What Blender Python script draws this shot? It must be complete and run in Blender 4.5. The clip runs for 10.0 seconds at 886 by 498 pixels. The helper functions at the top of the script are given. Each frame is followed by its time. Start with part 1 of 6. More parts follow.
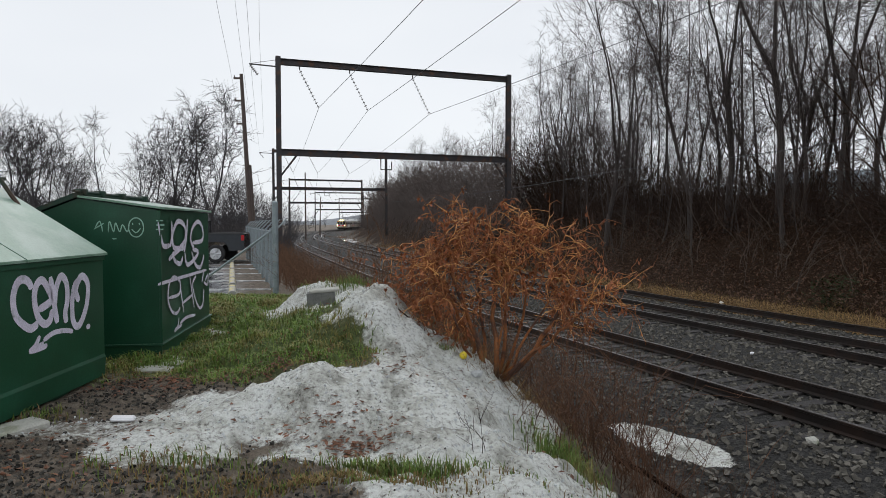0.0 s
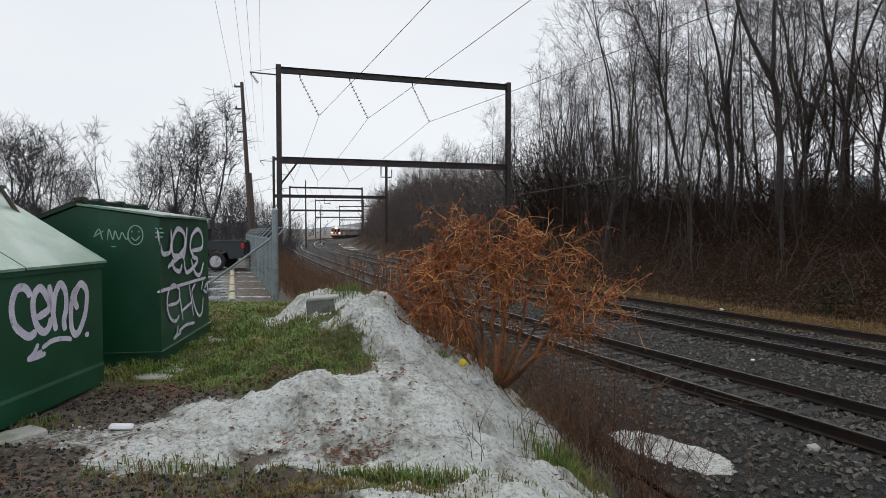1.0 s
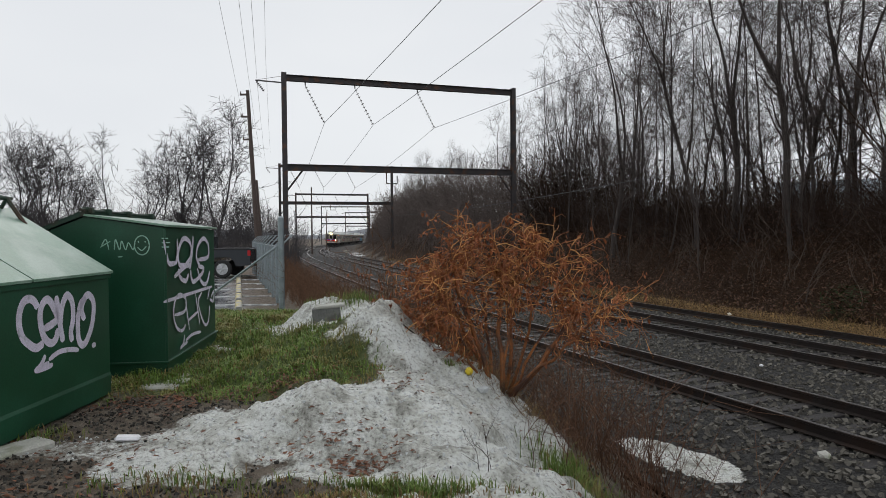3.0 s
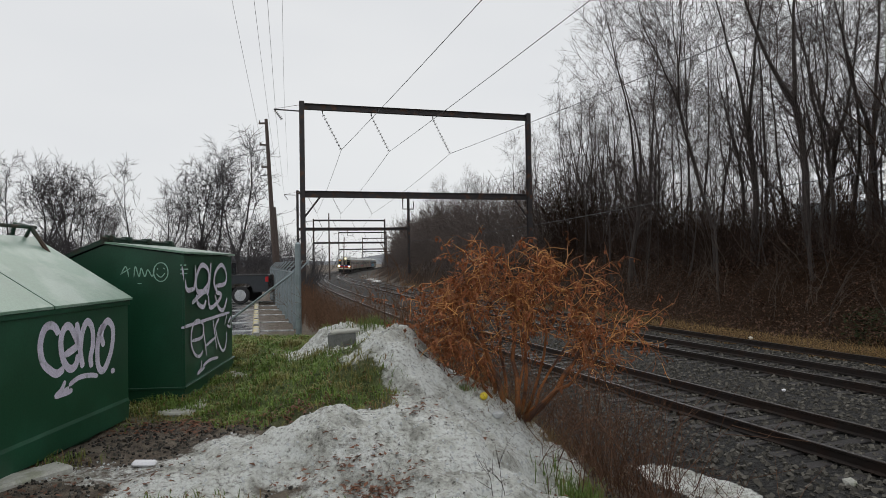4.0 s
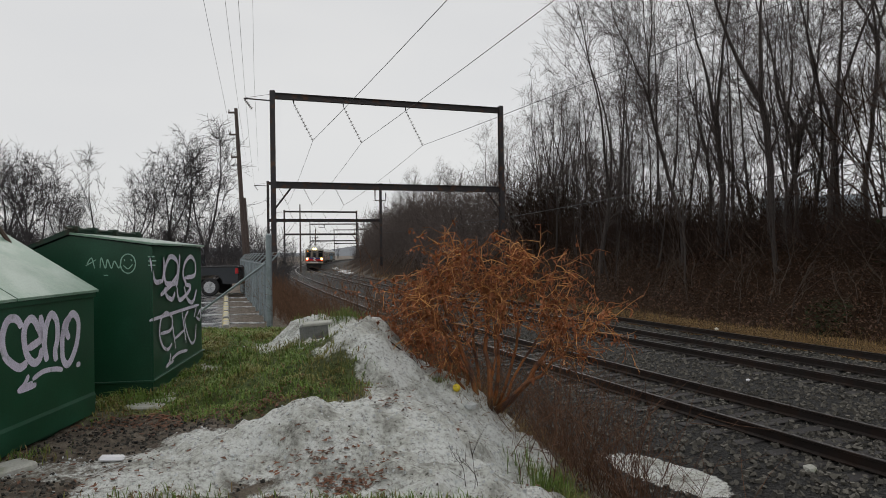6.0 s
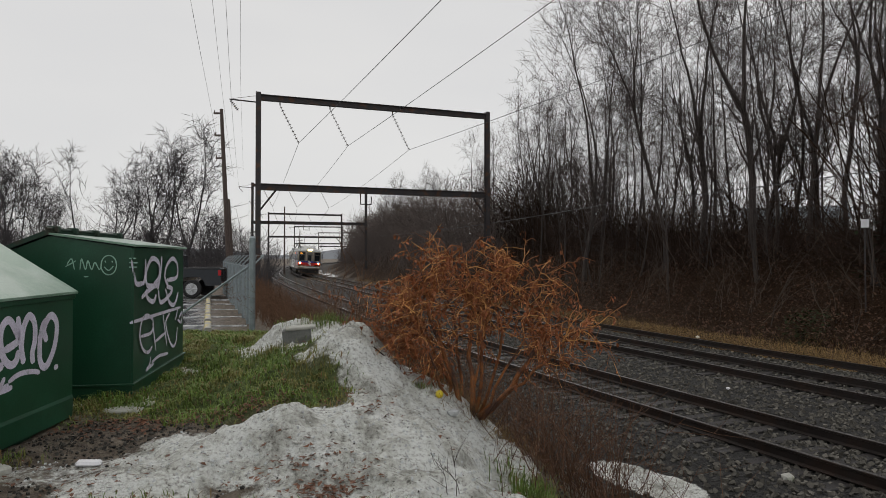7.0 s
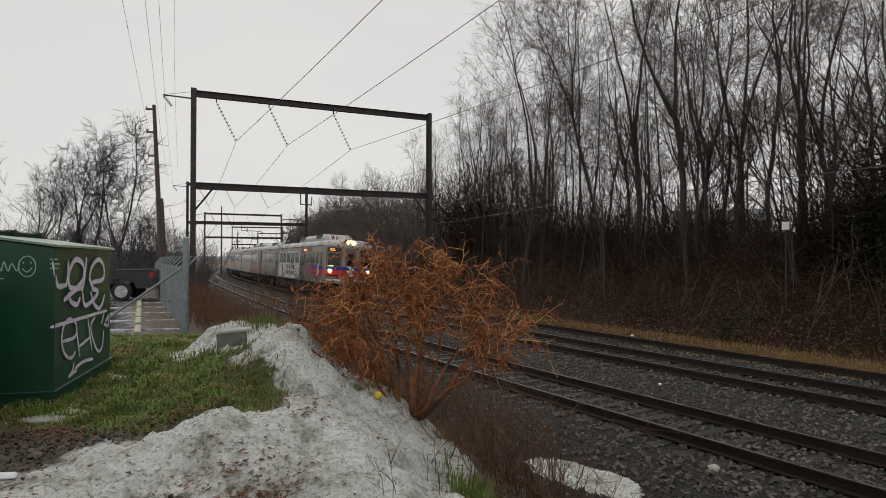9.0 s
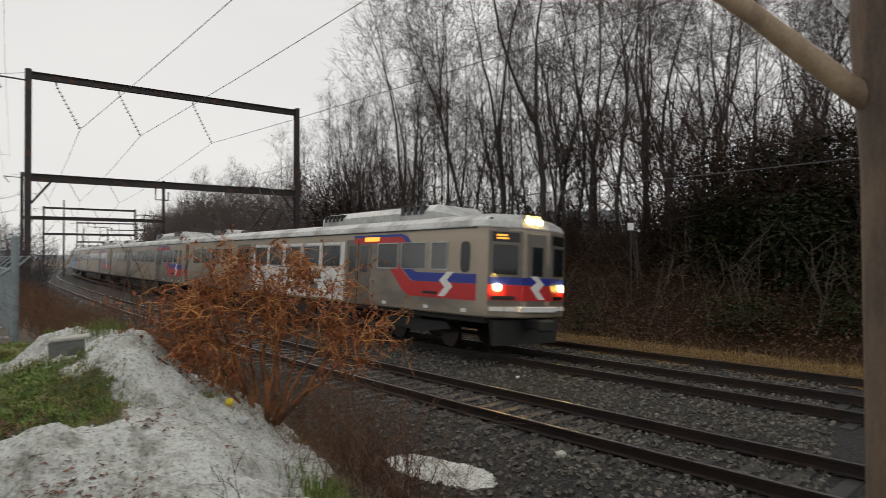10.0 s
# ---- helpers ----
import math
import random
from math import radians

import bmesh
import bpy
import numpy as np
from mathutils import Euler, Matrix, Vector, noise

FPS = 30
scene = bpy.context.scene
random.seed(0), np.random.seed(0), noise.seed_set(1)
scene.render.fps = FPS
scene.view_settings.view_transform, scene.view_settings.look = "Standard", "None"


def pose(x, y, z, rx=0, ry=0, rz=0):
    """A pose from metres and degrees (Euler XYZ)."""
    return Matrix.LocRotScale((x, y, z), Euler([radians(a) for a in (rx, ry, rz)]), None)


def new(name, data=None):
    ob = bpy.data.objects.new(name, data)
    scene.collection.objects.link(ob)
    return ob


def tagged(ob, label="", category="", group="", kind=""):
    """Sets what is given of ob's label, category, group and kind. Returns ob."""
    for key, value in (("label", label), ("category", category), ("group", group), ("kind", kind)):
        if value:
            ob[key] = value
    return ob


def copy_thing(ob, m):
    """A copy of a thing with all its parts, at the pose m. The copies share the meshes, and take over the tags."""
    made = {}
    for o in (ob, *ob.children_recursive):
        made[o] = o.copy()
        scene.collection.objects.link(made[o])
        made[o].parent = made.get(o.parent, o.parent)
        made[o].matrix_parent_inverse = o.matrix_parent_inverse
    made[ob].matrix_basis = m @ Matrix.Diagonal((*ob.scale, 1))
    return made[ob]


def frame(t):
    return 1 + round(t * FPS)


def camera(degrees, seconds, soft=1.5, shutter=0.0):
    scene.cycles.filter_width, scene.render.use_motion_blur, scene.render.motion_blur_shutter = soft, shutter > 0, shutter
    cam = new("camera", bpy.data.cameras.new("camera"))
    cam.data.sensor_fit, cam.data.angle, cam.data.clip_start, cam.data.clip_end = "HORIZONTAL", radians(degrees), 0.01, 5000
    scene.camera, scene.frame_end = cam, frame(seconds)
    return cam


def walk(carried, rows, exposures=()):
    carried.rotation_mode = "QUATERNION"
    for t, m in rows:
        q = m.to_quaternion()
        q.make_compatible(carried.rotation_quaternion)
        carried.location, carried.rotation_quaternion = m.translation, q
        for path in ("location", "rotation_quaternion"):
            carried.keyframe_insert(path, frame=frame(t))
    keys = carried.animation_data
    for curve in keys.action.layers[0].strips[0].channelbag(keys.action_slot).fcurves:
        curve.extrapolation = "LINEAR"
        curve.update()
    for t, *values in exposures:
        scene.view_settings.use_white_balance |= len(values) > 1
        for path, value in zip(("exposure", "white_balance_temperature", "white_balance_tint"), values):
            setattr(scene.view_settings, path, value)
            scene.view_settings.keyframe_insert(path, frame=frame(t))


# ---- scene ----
import itertools

# ---------- camera ----------
cam = camera(70.0, 10.0, soft=0.8, shutter=0.22)
EYE = 1.6
ROWS = [
    (0.0, 0.000, 0.000, 0.000, 0.00, -2.35, 0.00),
    (0.5, 0.034, -0.021, -0.008, 0.03, -1.97, 0.39),
    (1.0, 0.013, 0.001, -0.003, 0.03, -1.68, 0.11),
    (1.5, 0.002, 0.011, 0.009, 0.26, -1.40, 0.10),
    (2.0, 0.020, 0.009, 0.004, 0.80, -1.60, 0.83),
    (3.5, 0.018, 0.011, 0.034, 0.54, -0.18, 0.33),
    (4.0, 0.056, -0.030, 0.024, 2.09, 1.09, 0.95),
    (4.5, 0.010, 0.011, 0.031, 0.78, 0.29, 0.56),
    (5.0, 0.029, -0.004, 0.030, 1.27, 0.52, 0.94),
    (6.5, 0.043, -0.033, 0.026, -1.42, 0.26, 0.35),
    (7.0, 0.042, -0.033, 0.044, -1.81, 0.73, -0.04),
    (7.5, 0.035, -0.020, 0.024, -1.31, 1.46, 0.67),
    (8.0, 0.055, -0.024, 0.032, -2.05, 1.28, 0.33),
    (8.5, 0.031, -0.009, 0.042, -5.06, 0.97, 0.06),
    (9.0, 0.081, -0.030, 0.037, -7.02, 0.83, 0.02),
    (9.5, 0.115, -0.062, 0.043, -10.24, 0.74, 0.25),
    (10.0, 0.222, -0.127, 0.074, -18.60, 0.63, 0.14),
]
walk(cam, [(t, pose(x, y, EYE + z, 90 + pitch, roll, yaw)) for t, x, y, z, yaw, pitch, roll in ROWS],
     exposures=[(0.0, 0.2, 6450, 10), (2.0, 0.16, 6450, 10), (3.5, 0.06, 6600, 10), (5.0, -0.05, 6700, 10), (7.0, -0.1, 6850, 11), (9.5, -0.08, 7000, 11), (10.0, 0.05, 7000, 11)])

# ---------- sky and light: overcast ----------
SUN_EL, SUN_AZ = radians(50), radians(200)
world = bpy.data.worlds.new("overcast_sky")
scene.world = world
world.use_nodes = True
wn, wl = world.node_tree.nodes, world.node_tree.links
wn.clear()
w_out, w_bg = wn.new("ShaderNodeOutputWorld"), wn.new("ShaderNodeBackground")
w_sky, w_mix, w_cloud = wn.new("ShaderNodeTexSky"), wn.new("ShaderNodeMix"), wn.new("ShaderNodeValToRGB")
w_noise, w_co, w_map = wn.new("ShaderNodeTexNoise"), wn.new("ShaderNodeTexCoord"), wn.new("ShaderNodeMapping")
w_sky.sky_type, w_sky.sun_disc, w_sky.sun_elevation, w_sky.sun_rotation = "NISHITA", False, SUN_EL, SUN_AZ
w_mix.data_type = "RGBA"
w_mix.inputs["Factor"].default_value = 0.93
w_map.inputs["Scale"].default_value = (1, 1, 3)
w_noise.inputs["Scale"].default_value, w_noise.inputs["Detail"].default_value = 1.6, 3
w_cloud.color_ramp.elements[0].position, w_cloud.color_ramp.elements[1].position = 0.3, 0.75
w_cloud.color_ramp.elements[0].color = (7.3, 7.55, 7.9, 1)
w_cloud.color_ramp.elements[1].color = (8.1, 8.3, 8.5, 1)
wl.new(w_co.outputs["Generated"], w_map.inputs["Vector"])
wl.new(w_map.outputs["Vector"], w_noise.inputs["Vector"])
wl.new(w_noise.outputs["Fac"], w_cloud.inputs["Fac"])
wl.new(w_sky.outputs["Color"], w_mix.inputs["A"])
wl.new(w_cloud.outputs["Color"], w_mix.inputs["B"])
wl.new(w_mix.outputs["Result"], w_bg.inputs["Color"])
w_bg.inputs["Strength"].default_value = 0.1
wl.new(w_bg.outputs["Background"], w_out.inputs["Surface"])

sun = new("sun", bpy.data.lights.new("sun", "SUN"))
sun.data.energy, sun.data.angle, sun.data.color = 0.6, radians(40), (1.0, 0.97, 0.93)
sun.matrix_world = pose(0, 0, 40, 40, 0, 200)


# ---------- materials ----------
def mat(name, base, rough=0.7, metal=0.0, var=0.25, scale=6.0, fine=60.0, bump=0.15, second=None, second_amount=0.5,
        second_scale=2.0, random_tint=0.0, emit=0.0, spec=0.5, bump_dist=0.01, stretch=(1, 1, 1)):
    """Colour with variation at two scales, a second colour in blotches, and fine relief."""
    m = bpy.data.materials.new(name)
    m.use_nodes = True
    n, l = m.node_tree.nodes, m.node_tree.links
    b = n["Principled BSDF"]
    b.inputs["Roughness"].default_value, b.inputs["Metallic"].default_value = rough, metal
    b.inputs["Specular IOR Level"].default_value = spec
    co, mp = n.new("ShaderNodeTexCoord"), n.new("ShaderNodeMapping")
    mp.inputs["Scale"].default_value = stretch
    l.new(co.outputs["Object"], mp.inputs["Vector"])
    big, small = n.new("ShaderNodeTexNoise"), n.new("ShaderNodeTexNoise")
    big.inputs["Scale"].default_value, big.inputs["Detail"].default_value = scale, 5
    small.inputs["Scale"].default_value, small.inputs["Detail"].default_value = fine, 4
    for t in (big, small):
        l.new(mp.outputs["Vector"], t.inputs["Vector"])
    add = n.new("ShaderNodeMath")
    add.operation = "ADD"
    l.new(big.outputs["Fac"], add.inputs[0])
    l.new(small.outputs["Fac"], add.inputs[1])
    ramp = n.new("ShaderNodeMapRange")
    ramp.inputs["From Min"].default_value, ramp.inputs["From Max"].default_value = 0.7, 1.3
    ramp.inputs["To Min"].default_value, ramp.inputs["To Max"].default_value = 1 - var, 1 + var
    l.new(add.outputs[0], ramp.inputs["Value"])
    col = n.new("ShaderNodeRGB")
    col.outputs[0].default_value = (*base, 1)
    src = col.outputs[0]
    if second:
        t = n.new("ShaderNodeTexNoise")
        t.inputs["Scale"].default_value, t.inputs["Detail"].default_value = second_scale, 6
        l.new(mp.outputs["Vector"], t.inputs["Vector"])
        r = n.new("ShaderNodeValToRGB")
        r.color_ramp.elements[0].position, r.color_ramp.elements[1].position = 0.62 - second_amount * 0.3, 0.72 - second_amount * 0.25
        l.new(t.outputs["Fac"], r.inputs["Fac"])
        mx = n.new("ShaderNodeMix")
        mx.data_type = "RGBA"
        mx.inputs["B"].default_value = (*second, 1)
        l.new(r.outputs["Color"], mx.inputs["Factor"])
        l.new(src, mx.inputs["A"])
        src = mx.outputs["Result"]
    if random_tint:
        info, geo, rr = n.new("ShaderNodeObjectInfo"), n.new("ShaderNodeNewGeometry"), n.new("ShaderNodeMapRange")
        ad = n.new("ShaderNodeMath")
        ad.operation = "ADD"
        l.new(info.outputs["Random"], ad.inputs[0])
        l.new(geo.outputs["Random Per Island"], ad.inputs[1])
        rr.inputs["From Max"].default_value = 2
        rr.inputs["To Min"].default_value, rr.inputs["To Max"].default_value = 1 - random_tint, 1 + random_tint
        l.new(ad.outputs[0], rr.inputs["Value"])
        mu = n.new("ShaderNodeMath")
        mu.operation = "MULTIPLY"
        l.new(rr.outputs["Result"], mu.inputs[0])
        l.new(ramp.outputs["Result"], mu.inputs[1])
        fac = mu.outputs[0]
    else:
        fac = ramp.outputs["Result"]
    sc = n.new("ShaderNodeVectorMath")
    sc.operation = "SCALE"
    l.new(src, sc.inputs[0])
    l.new(fac, sc.inputs["Scale"])
    l.new(sc.outputs["Vector"], b.inputs["Base Color"])
    if bump:
        bp = n.new("ShaderNodeBump")
        bp.inputs["Strength"].default_value, bp.inputs["Distance"].default_value = bump, bump_dist
        l.new(small.outputs["Fac"], bp.inputs["Height"])
        l.new(bp.outputs["Normal"], b.inputs["Normal"])
    if emit:
        b.inputs["Emission Color"].default_value = (*base, 1)
        b.inputs["Emission Strength"].default_value = emit
    return m


STEEL = mat("weathered_steel", (0.055, 0.05, 0.052), 0.7, 0.3, second=(0.11, 0.06, 0.04), second_amount=0.3, scale=1.5, fine=30)
RAIL = mat("rail_steel", (0.028, 0.022, 0.02), 0.45, 0.4, second=(0.035, 0.022, 0.017), second_amount=0.5, scale=3)
RAIL_TOP = mat("polished_rail_head", (0.22, 0.21, 0.21), 0.3, 0.9, var=0.15)
RED_BRUSH = mat("reddish_dead_brush", (0.14, 0.08, 0.05), 0.9, var=0.35, random_tint=0.5, bump=0)
# far stems: the haze of distance is mixed into this paler colour
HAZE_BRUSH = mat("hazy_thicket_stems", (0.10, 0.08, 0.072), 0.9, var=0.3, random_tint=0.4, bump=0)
PALE_BRUSH = mat("pale_sapling_bark", (0.085, 0.062, 0.047), 0.9, var=0.3, random_tint=0.5, bump=0)
TIE = mat("wet_tie_timber", (0.024, 0.021, 0.021), 0.5, var=0.4, scale=4, fine=40, bump=0.4, random_tint=0.4, stretch=(1, 6, 1))
CABLE = mat("cable", (0.06, 0.06, 0.065), 0.6)
PORCELAIN = mat("brown_porcelain", (0.06, 0.045, 0.045), 0.35)
BIN_GREEN = mat("dark_green_paint", (0.006, 0.055, 0.026), 0.42, second=(0.012, 0.075, 0.04), second_amount=0.4, second_scale=1.2, scale=2, fine=50, bump=0.06, var=0.2)
BIN_DARK = mat("rusty_green_paint", (0.008, 0.035, 0.02), 0.6, second=(0.05, 0.025, 0.012), second_amount=0.35, scale=3)
LID = mat("faded_green_lid", (0.16, 0.27, 0.20), 0.3, second=(0.28, 0.38, 0.32), second_amount=0.45, second_scale=1.5, scale=2, var=0.15, bump=0.05)
SPRAY = mat("lavender_spray_paint", (0.62, 0.58, 0.70), 0.6, var=0.2, scale=8, fine=80, second=(0.3, 0.33, 0.36), second_amount=0.12, second_scale=9)
SPRAY_PALE = mat("pale_green_marker", (0.28, 0.48, 0.38), 0.6, var=0.2)
GALV = mat("galvanised_steel", (0.28, 0.33, 0.35), 0.45, 0.6, var=0.2, second=(0.2, 0.24, 0.25), second_amount=0.4, second_scale=6)
WOODPOLE = mat("weathered_pole_wood", (0.10, 0.075, 0.065), 0.85, var=0.35, stretch=(4, 4, 0.5), bump=0.3)
CONCRETE = mat("weathered_concrete", (0.42, 0.42, 0.38), 0.85, var=0.2, second=(0.25, 0.26, 0.2), second_amount=0.35, second_scale=6, bump=0.3)
CINDER = mat("dark_grey_cinder", (0.17, 0.175, 0.165), 0.9, var=0.3, second=(0.1, 0.1, 0.09), second_amount=0.4, second_scale=7, bump=0.4)
YELLOW_STOP = mat("worn_yellow_paint", (0.5, 0.42, 0.2), 0.7, second=(0.3, 0.3, 0.28), second_amount=0.6, second_scale=4)
BARK = mat("grey_brown_bark", (0.056, 0.046, 0.042), 0.9, var=0.4, scale=3, fine=25, bump=0.5, bump_dist=0.03, random_tint=0.25, stretch=(3, 3, 0.6))
TWIG = mat("bare_twigs", (0.066, 0.052, 0.048), 0.9, var=0.3, random_tint=0.35, bump=0)
BARK_LEFT = mat("hazy_grey_bark", (0.055, 0.05, 0.053), 0.9, var=0.3, random_tint=0.25, bump=0.2)
# near-black brown: the shade within the bank's brush is in this colour
BRUSH = mat("shaded_brown_brush", (0.021, 0.0112, 0.0068), 0.9, var=0.35, random_tint=0.5, bump=0)
THICKET = mat("grey_brown_thicket", (0.06, 0.04, 0.031), 0.9, var=0.35, random_tint=0.5, bump=0, spec=0.1)
DRYGRASS = mat("dry_straw_grass", (0.22, 0.145, 0.06), 0.9, var=0.3, random_tint=0.4, bump=0)
RUSTLEAF = mat("rusty_dead_leaves", (0.23, 0.072, 0.023), 0.75, var=0.35, random_tint=0.55, bump=0)
# brighter twig colour that carries the bush's golden highlights
GOLDTWIG = mat("highlight_gold_twigs", (0.56, 0.28, 0.09), 0.7, var=0.35, random_tint=0.55, bump=0, second=(0.3, 0.1, 0.03), second_amount=0.35, second_scale=3)
RUSTSTEM = mat("rust_orange_stems", (0.24, 0.085, 0.022), 0.7, var=0.35, random_tint=0.4, bump=0, second=(0.07, 0.03, 0.018), second_amount=0.55, second_scale=4)
RUSTTWIG = mat("rust_brown_twigs", (0.26, 0.095, 0.03), 0.75, var=0.35, random_tint=0.5, bump=0)
GRASS = mat("wet_green_grass", (0.12, 0.19, 0.03), 0.7, second=(0.2, 0.19, 0.055), second_amount=0.45, second_scale=2.2, var=0.3, random_tint=0.5, bump=0)
# darker version of the fallen leaves, with the brush's shade in the colour
BANKLEAF = mat("shaded_dead_leaves", (0.07, 0.031, 0.0135), 0.8, var=0.3, random_tint=0.6, bump=0)
IVY = mat("dark_evergreen_leaves", (0.018, 0.026, 0.009), 0.6, var=0.3, random_tint=0.6, bump=0)
DRYLEAF = mat("brown_fallen_leaves", (0.15, 0.06, 0.028), 0.7, var=0.3, random_tint=0.6, bump=0)
BALLAST = mat("grey_ballast_stone", (0.092, 0.086, 0.074), 0.8, spec=0.25, var=0.3, random_tint=0.95, scale=20, fine=90)
LIME = mat("pale_lime_gravel", (0.50, 0.52, 0.52), 0.85, var=0.2, random_tint=0.35, scale=20, fine=120)
WEED = mat("red_brown_weed_stems", (0.09, 0.043, 0.023), 0.9, var=0.35, random_tint=0.6, bump=0)
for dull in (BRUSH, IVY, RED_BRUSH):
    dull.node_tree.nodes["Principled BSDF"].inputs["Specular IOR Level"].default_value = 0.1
MOTTLED_BARK = mat("mottled_brown_bark", (0.11, 0.075, 0.05), 0.8, var=0.3, second=(0.07, 0.05, 0.036), second_amount=0.5, second_scale=4, stretch=(3, 3, 0.7), bump=0.4)
TAN_BARK = mat("pale_tan_bark", (0.36, 0.27, 0.18), 0.7, var=0.25, second=(0.22, 0.16, 0.11), second_amount=0.45, second_scale=3, stretch=(3, 3, 0.7), bump=0.3)


# ---------- mesh helpers ----------
class Geo:
    """Vertices and faces gathered into one mesh."""

    def __init__(self):
        self.v, self.f, self.k = [], [], []

    def add(self, verts, faces, k=0):
        o = len(self.v)
        self.v += [tuple(p) for p in verts]
        self.f += [tuple(i + o for i in q) for q in faces]
        self.k += [k] * len(faces)
        return self

    def box(self, x0, x1, y0, y1, z0, z1, k=0, m=None):
        p = [(x, y, z) for x in (x0, x1) for y in (y0, y1) for z in (z0, z1)]
        if m is not None:
            p = [m @ Vector(q) for q in p]
        return self.add(p, [(0, 1, 3, 2), (4, 6, 7, 5), (0, 4, 5, 1), (2, 3, 7, 6), (0, 2, 6, 4), (1, 5, 7, 3)], k)

    def bevel_box(self, x0, x1, y0, y1, z0, z1, r=0.02, k=0, m=None):
        """A box with all its edges cut off."""
        xs, ys, zs = (x0, x1), (y0, y1), (z0, z1)
        pts, idx = [], {}
        for i, j, l in itertools.product((0, 1), repeat=3):
            sx, sy, sz = (1 - 2 * i), (1 - 2 * j), (1 - 2 * l)
            for a in range(3):
                q = [xs[i], ys[j], zs[l]]
                for b, sg in ((0, sx), (1, sy), (2, sz)):
                    if b != a:
                        q[b] += sg * r
                idx[i, j, l, a] = len(pts)
                pts.append(Vector(q))
        if m is not None:
            pts = [m @ q for q in pts]
        F = []
        for a in range(3):
            b, c = [(1, 2), (0, 2), (0, 1)][a]
            for side in (0, 1):
                q = []
                for u, w in ((0, 0), (1, 0), (1, 1), (0, 1)):
                    key = [0, 0, 0]
                    key[a], key[b], key[c] = side, u, w
                    q.append(idx[(*key, a)])
                F.append(q)
            for u, w in itertools.product((0, 1), repeat=2):
                key0, key1 = [0, 0, 0], [0, 0, 0]
                key0[b] = key1[b] = u
                key0[c] = key1[c] = w
                key1[a] = 1
                F.append([idx[(*key0, b)], idx[(*key1, b)], idx[(*key1, c)], idx[(*key0, c)]])
        for i, j, l in itertools.product((0, 1), repeat=3):
            F.append([idx[i, j, l, a] for a in range(3)])
        return self.add(pts, F, k)

    def tube(self, pts, radii, sides=6, k=0, cap=True):
        pts = [Vector(p) for p in pts]
        if not hasattr(radii, "__len__"):
            radii = [radii] * len(pts)
        rings = []
        ref = None
        for i, p in enumerate(pts):
            d = (pts[min(i + 1, len(pts) - 1)] - pts[max(i - 1, 0)]).normalized()
            if ref is None:
                ref = d.orthogonal().normalized()
            u = (ref - d * ref.dot(d))
            u = u.normalized() if u.length > 1e-6 else d.orthogonal().normalized()
            ref = u
            w = d.cross(u)
            rings.append([p + (u * math.cos(2 * math.pi * s / sides) + w * math.sin(2 * math.pi * s / sides)) * radii[i] for s in range(sides)])
        verts = [q for r in rings for q in r]
        faces = []
        for i in range(len(pts) - 1):
            for s in range(sides):
                a, b = i * sides + s, i * sides + (s + 1) % sides
                faces.append((a, b, b + sides, a + sides))
        if cap:
            faces.append(tuple(range(sides))[::-1])
            faces.append(tuple((len(pts) - 1) * sides + s for s in range(sides)))
        return self.add(verts, faces, k)

    def prism(self, outline, y0, y1, k=0, axis="y", m=None):
        """A closed outline pushed along an axis."""
        n = len(outline)
        if axis == "y":
            p = [(a, y0, b) for a, b in outline] + [(a, y1, b) for a, b in outline]
        elif axis == "x":
            p = [(y0, a, b) for a, b in outline] + [(y1, a, b) for a, b in outline]
        else:
            p = [(a, b, y0) for a, b in outline] + [(a, b, y1) for a, b in outline]
        if m is not None:
            p = [m @ Vector(q) for q in p]
        F = [(i, (i + 1) % n, n + (i + 1) % n, n + i) for i in range(n)]
        F += [tuple(range(n))[::-1], tuple(range(n, 2 * n))]
        return self.add(p, F, k)

    def mesh(self, name, *mats, smooth=False):
        me = bpy.data.meshes.new(name)
        me.from_pydata(self.v, [], self.f)
        for m in mats:
            me.materials.append(m)
        if len(mats) > 1:
            me.polygons.foreach_set("material_index", self.k)
        if smooth:
            me.polygons.foreach_set("use_smooth", [True] * len(self.f))
        me.update()
        return me


def fix(me):
    bm = bmesh.new()
    bm.from_mesh(me)
    bmesh.ops.recalc_face_normals(bm, faces=bm.faces)
    bm.to_mesh(me)
    bm.free()
    return me


def part(name, geo, material, parent, label="", smooth=False, m=None):
    """One mesh object under a thing or a part."""
    mats = material if isinstance(material, tuple) else (material,)
    ob = new(name, fix(geo.mesh(name, *mats, smooth=smooth)))
    ob.parent = parent
    if m is not None:
        ob.matrix_basis = m
    if label:
        ob["label"] = label
    return ob


def thing(name, geo, material, label, category, group="", kind="", m=None, smooth=False):
    mats = material if isinstance(material, tuple) else (material,)
    ob = new(name, fix(geo.mesh(name, *mats, smooth=smooth)))
    if m is not None:
        ob.matrix_basis = m
    return tagged(ob, label, category, group, kind)


def empty(name, m, label, category, group="", kind=""):
    ob = new(name)
    ob.empty_display_size = 0.3
    ob.matrix_basis = m
    return tagged(ob, label, category, group, kind)


# ---------- plan: the line of the middle track ----------
RAIL_Z, GAUGE, OFF_NEAR = -1.1, 1.5, -3.95
PLAN = np.array([(-80, 48.0), (-40, 31.5), (-15, 20.6), (0, 14.25), (15.5, 7.6), (27, 3.1), (39, -1.0), (63, -8.7), (76, -12.6), (98, -18.6), (143, -28.2), (167, -32.0),
                 (203, -36.2), (250, -38.8), (340, -41.0), (480, -40.0), (650, -36.0)])
_yy = np.arange(-80, 651, 1.0)
_slope = np.gradient(PLAN[:, 1], PLAN[:, 0])


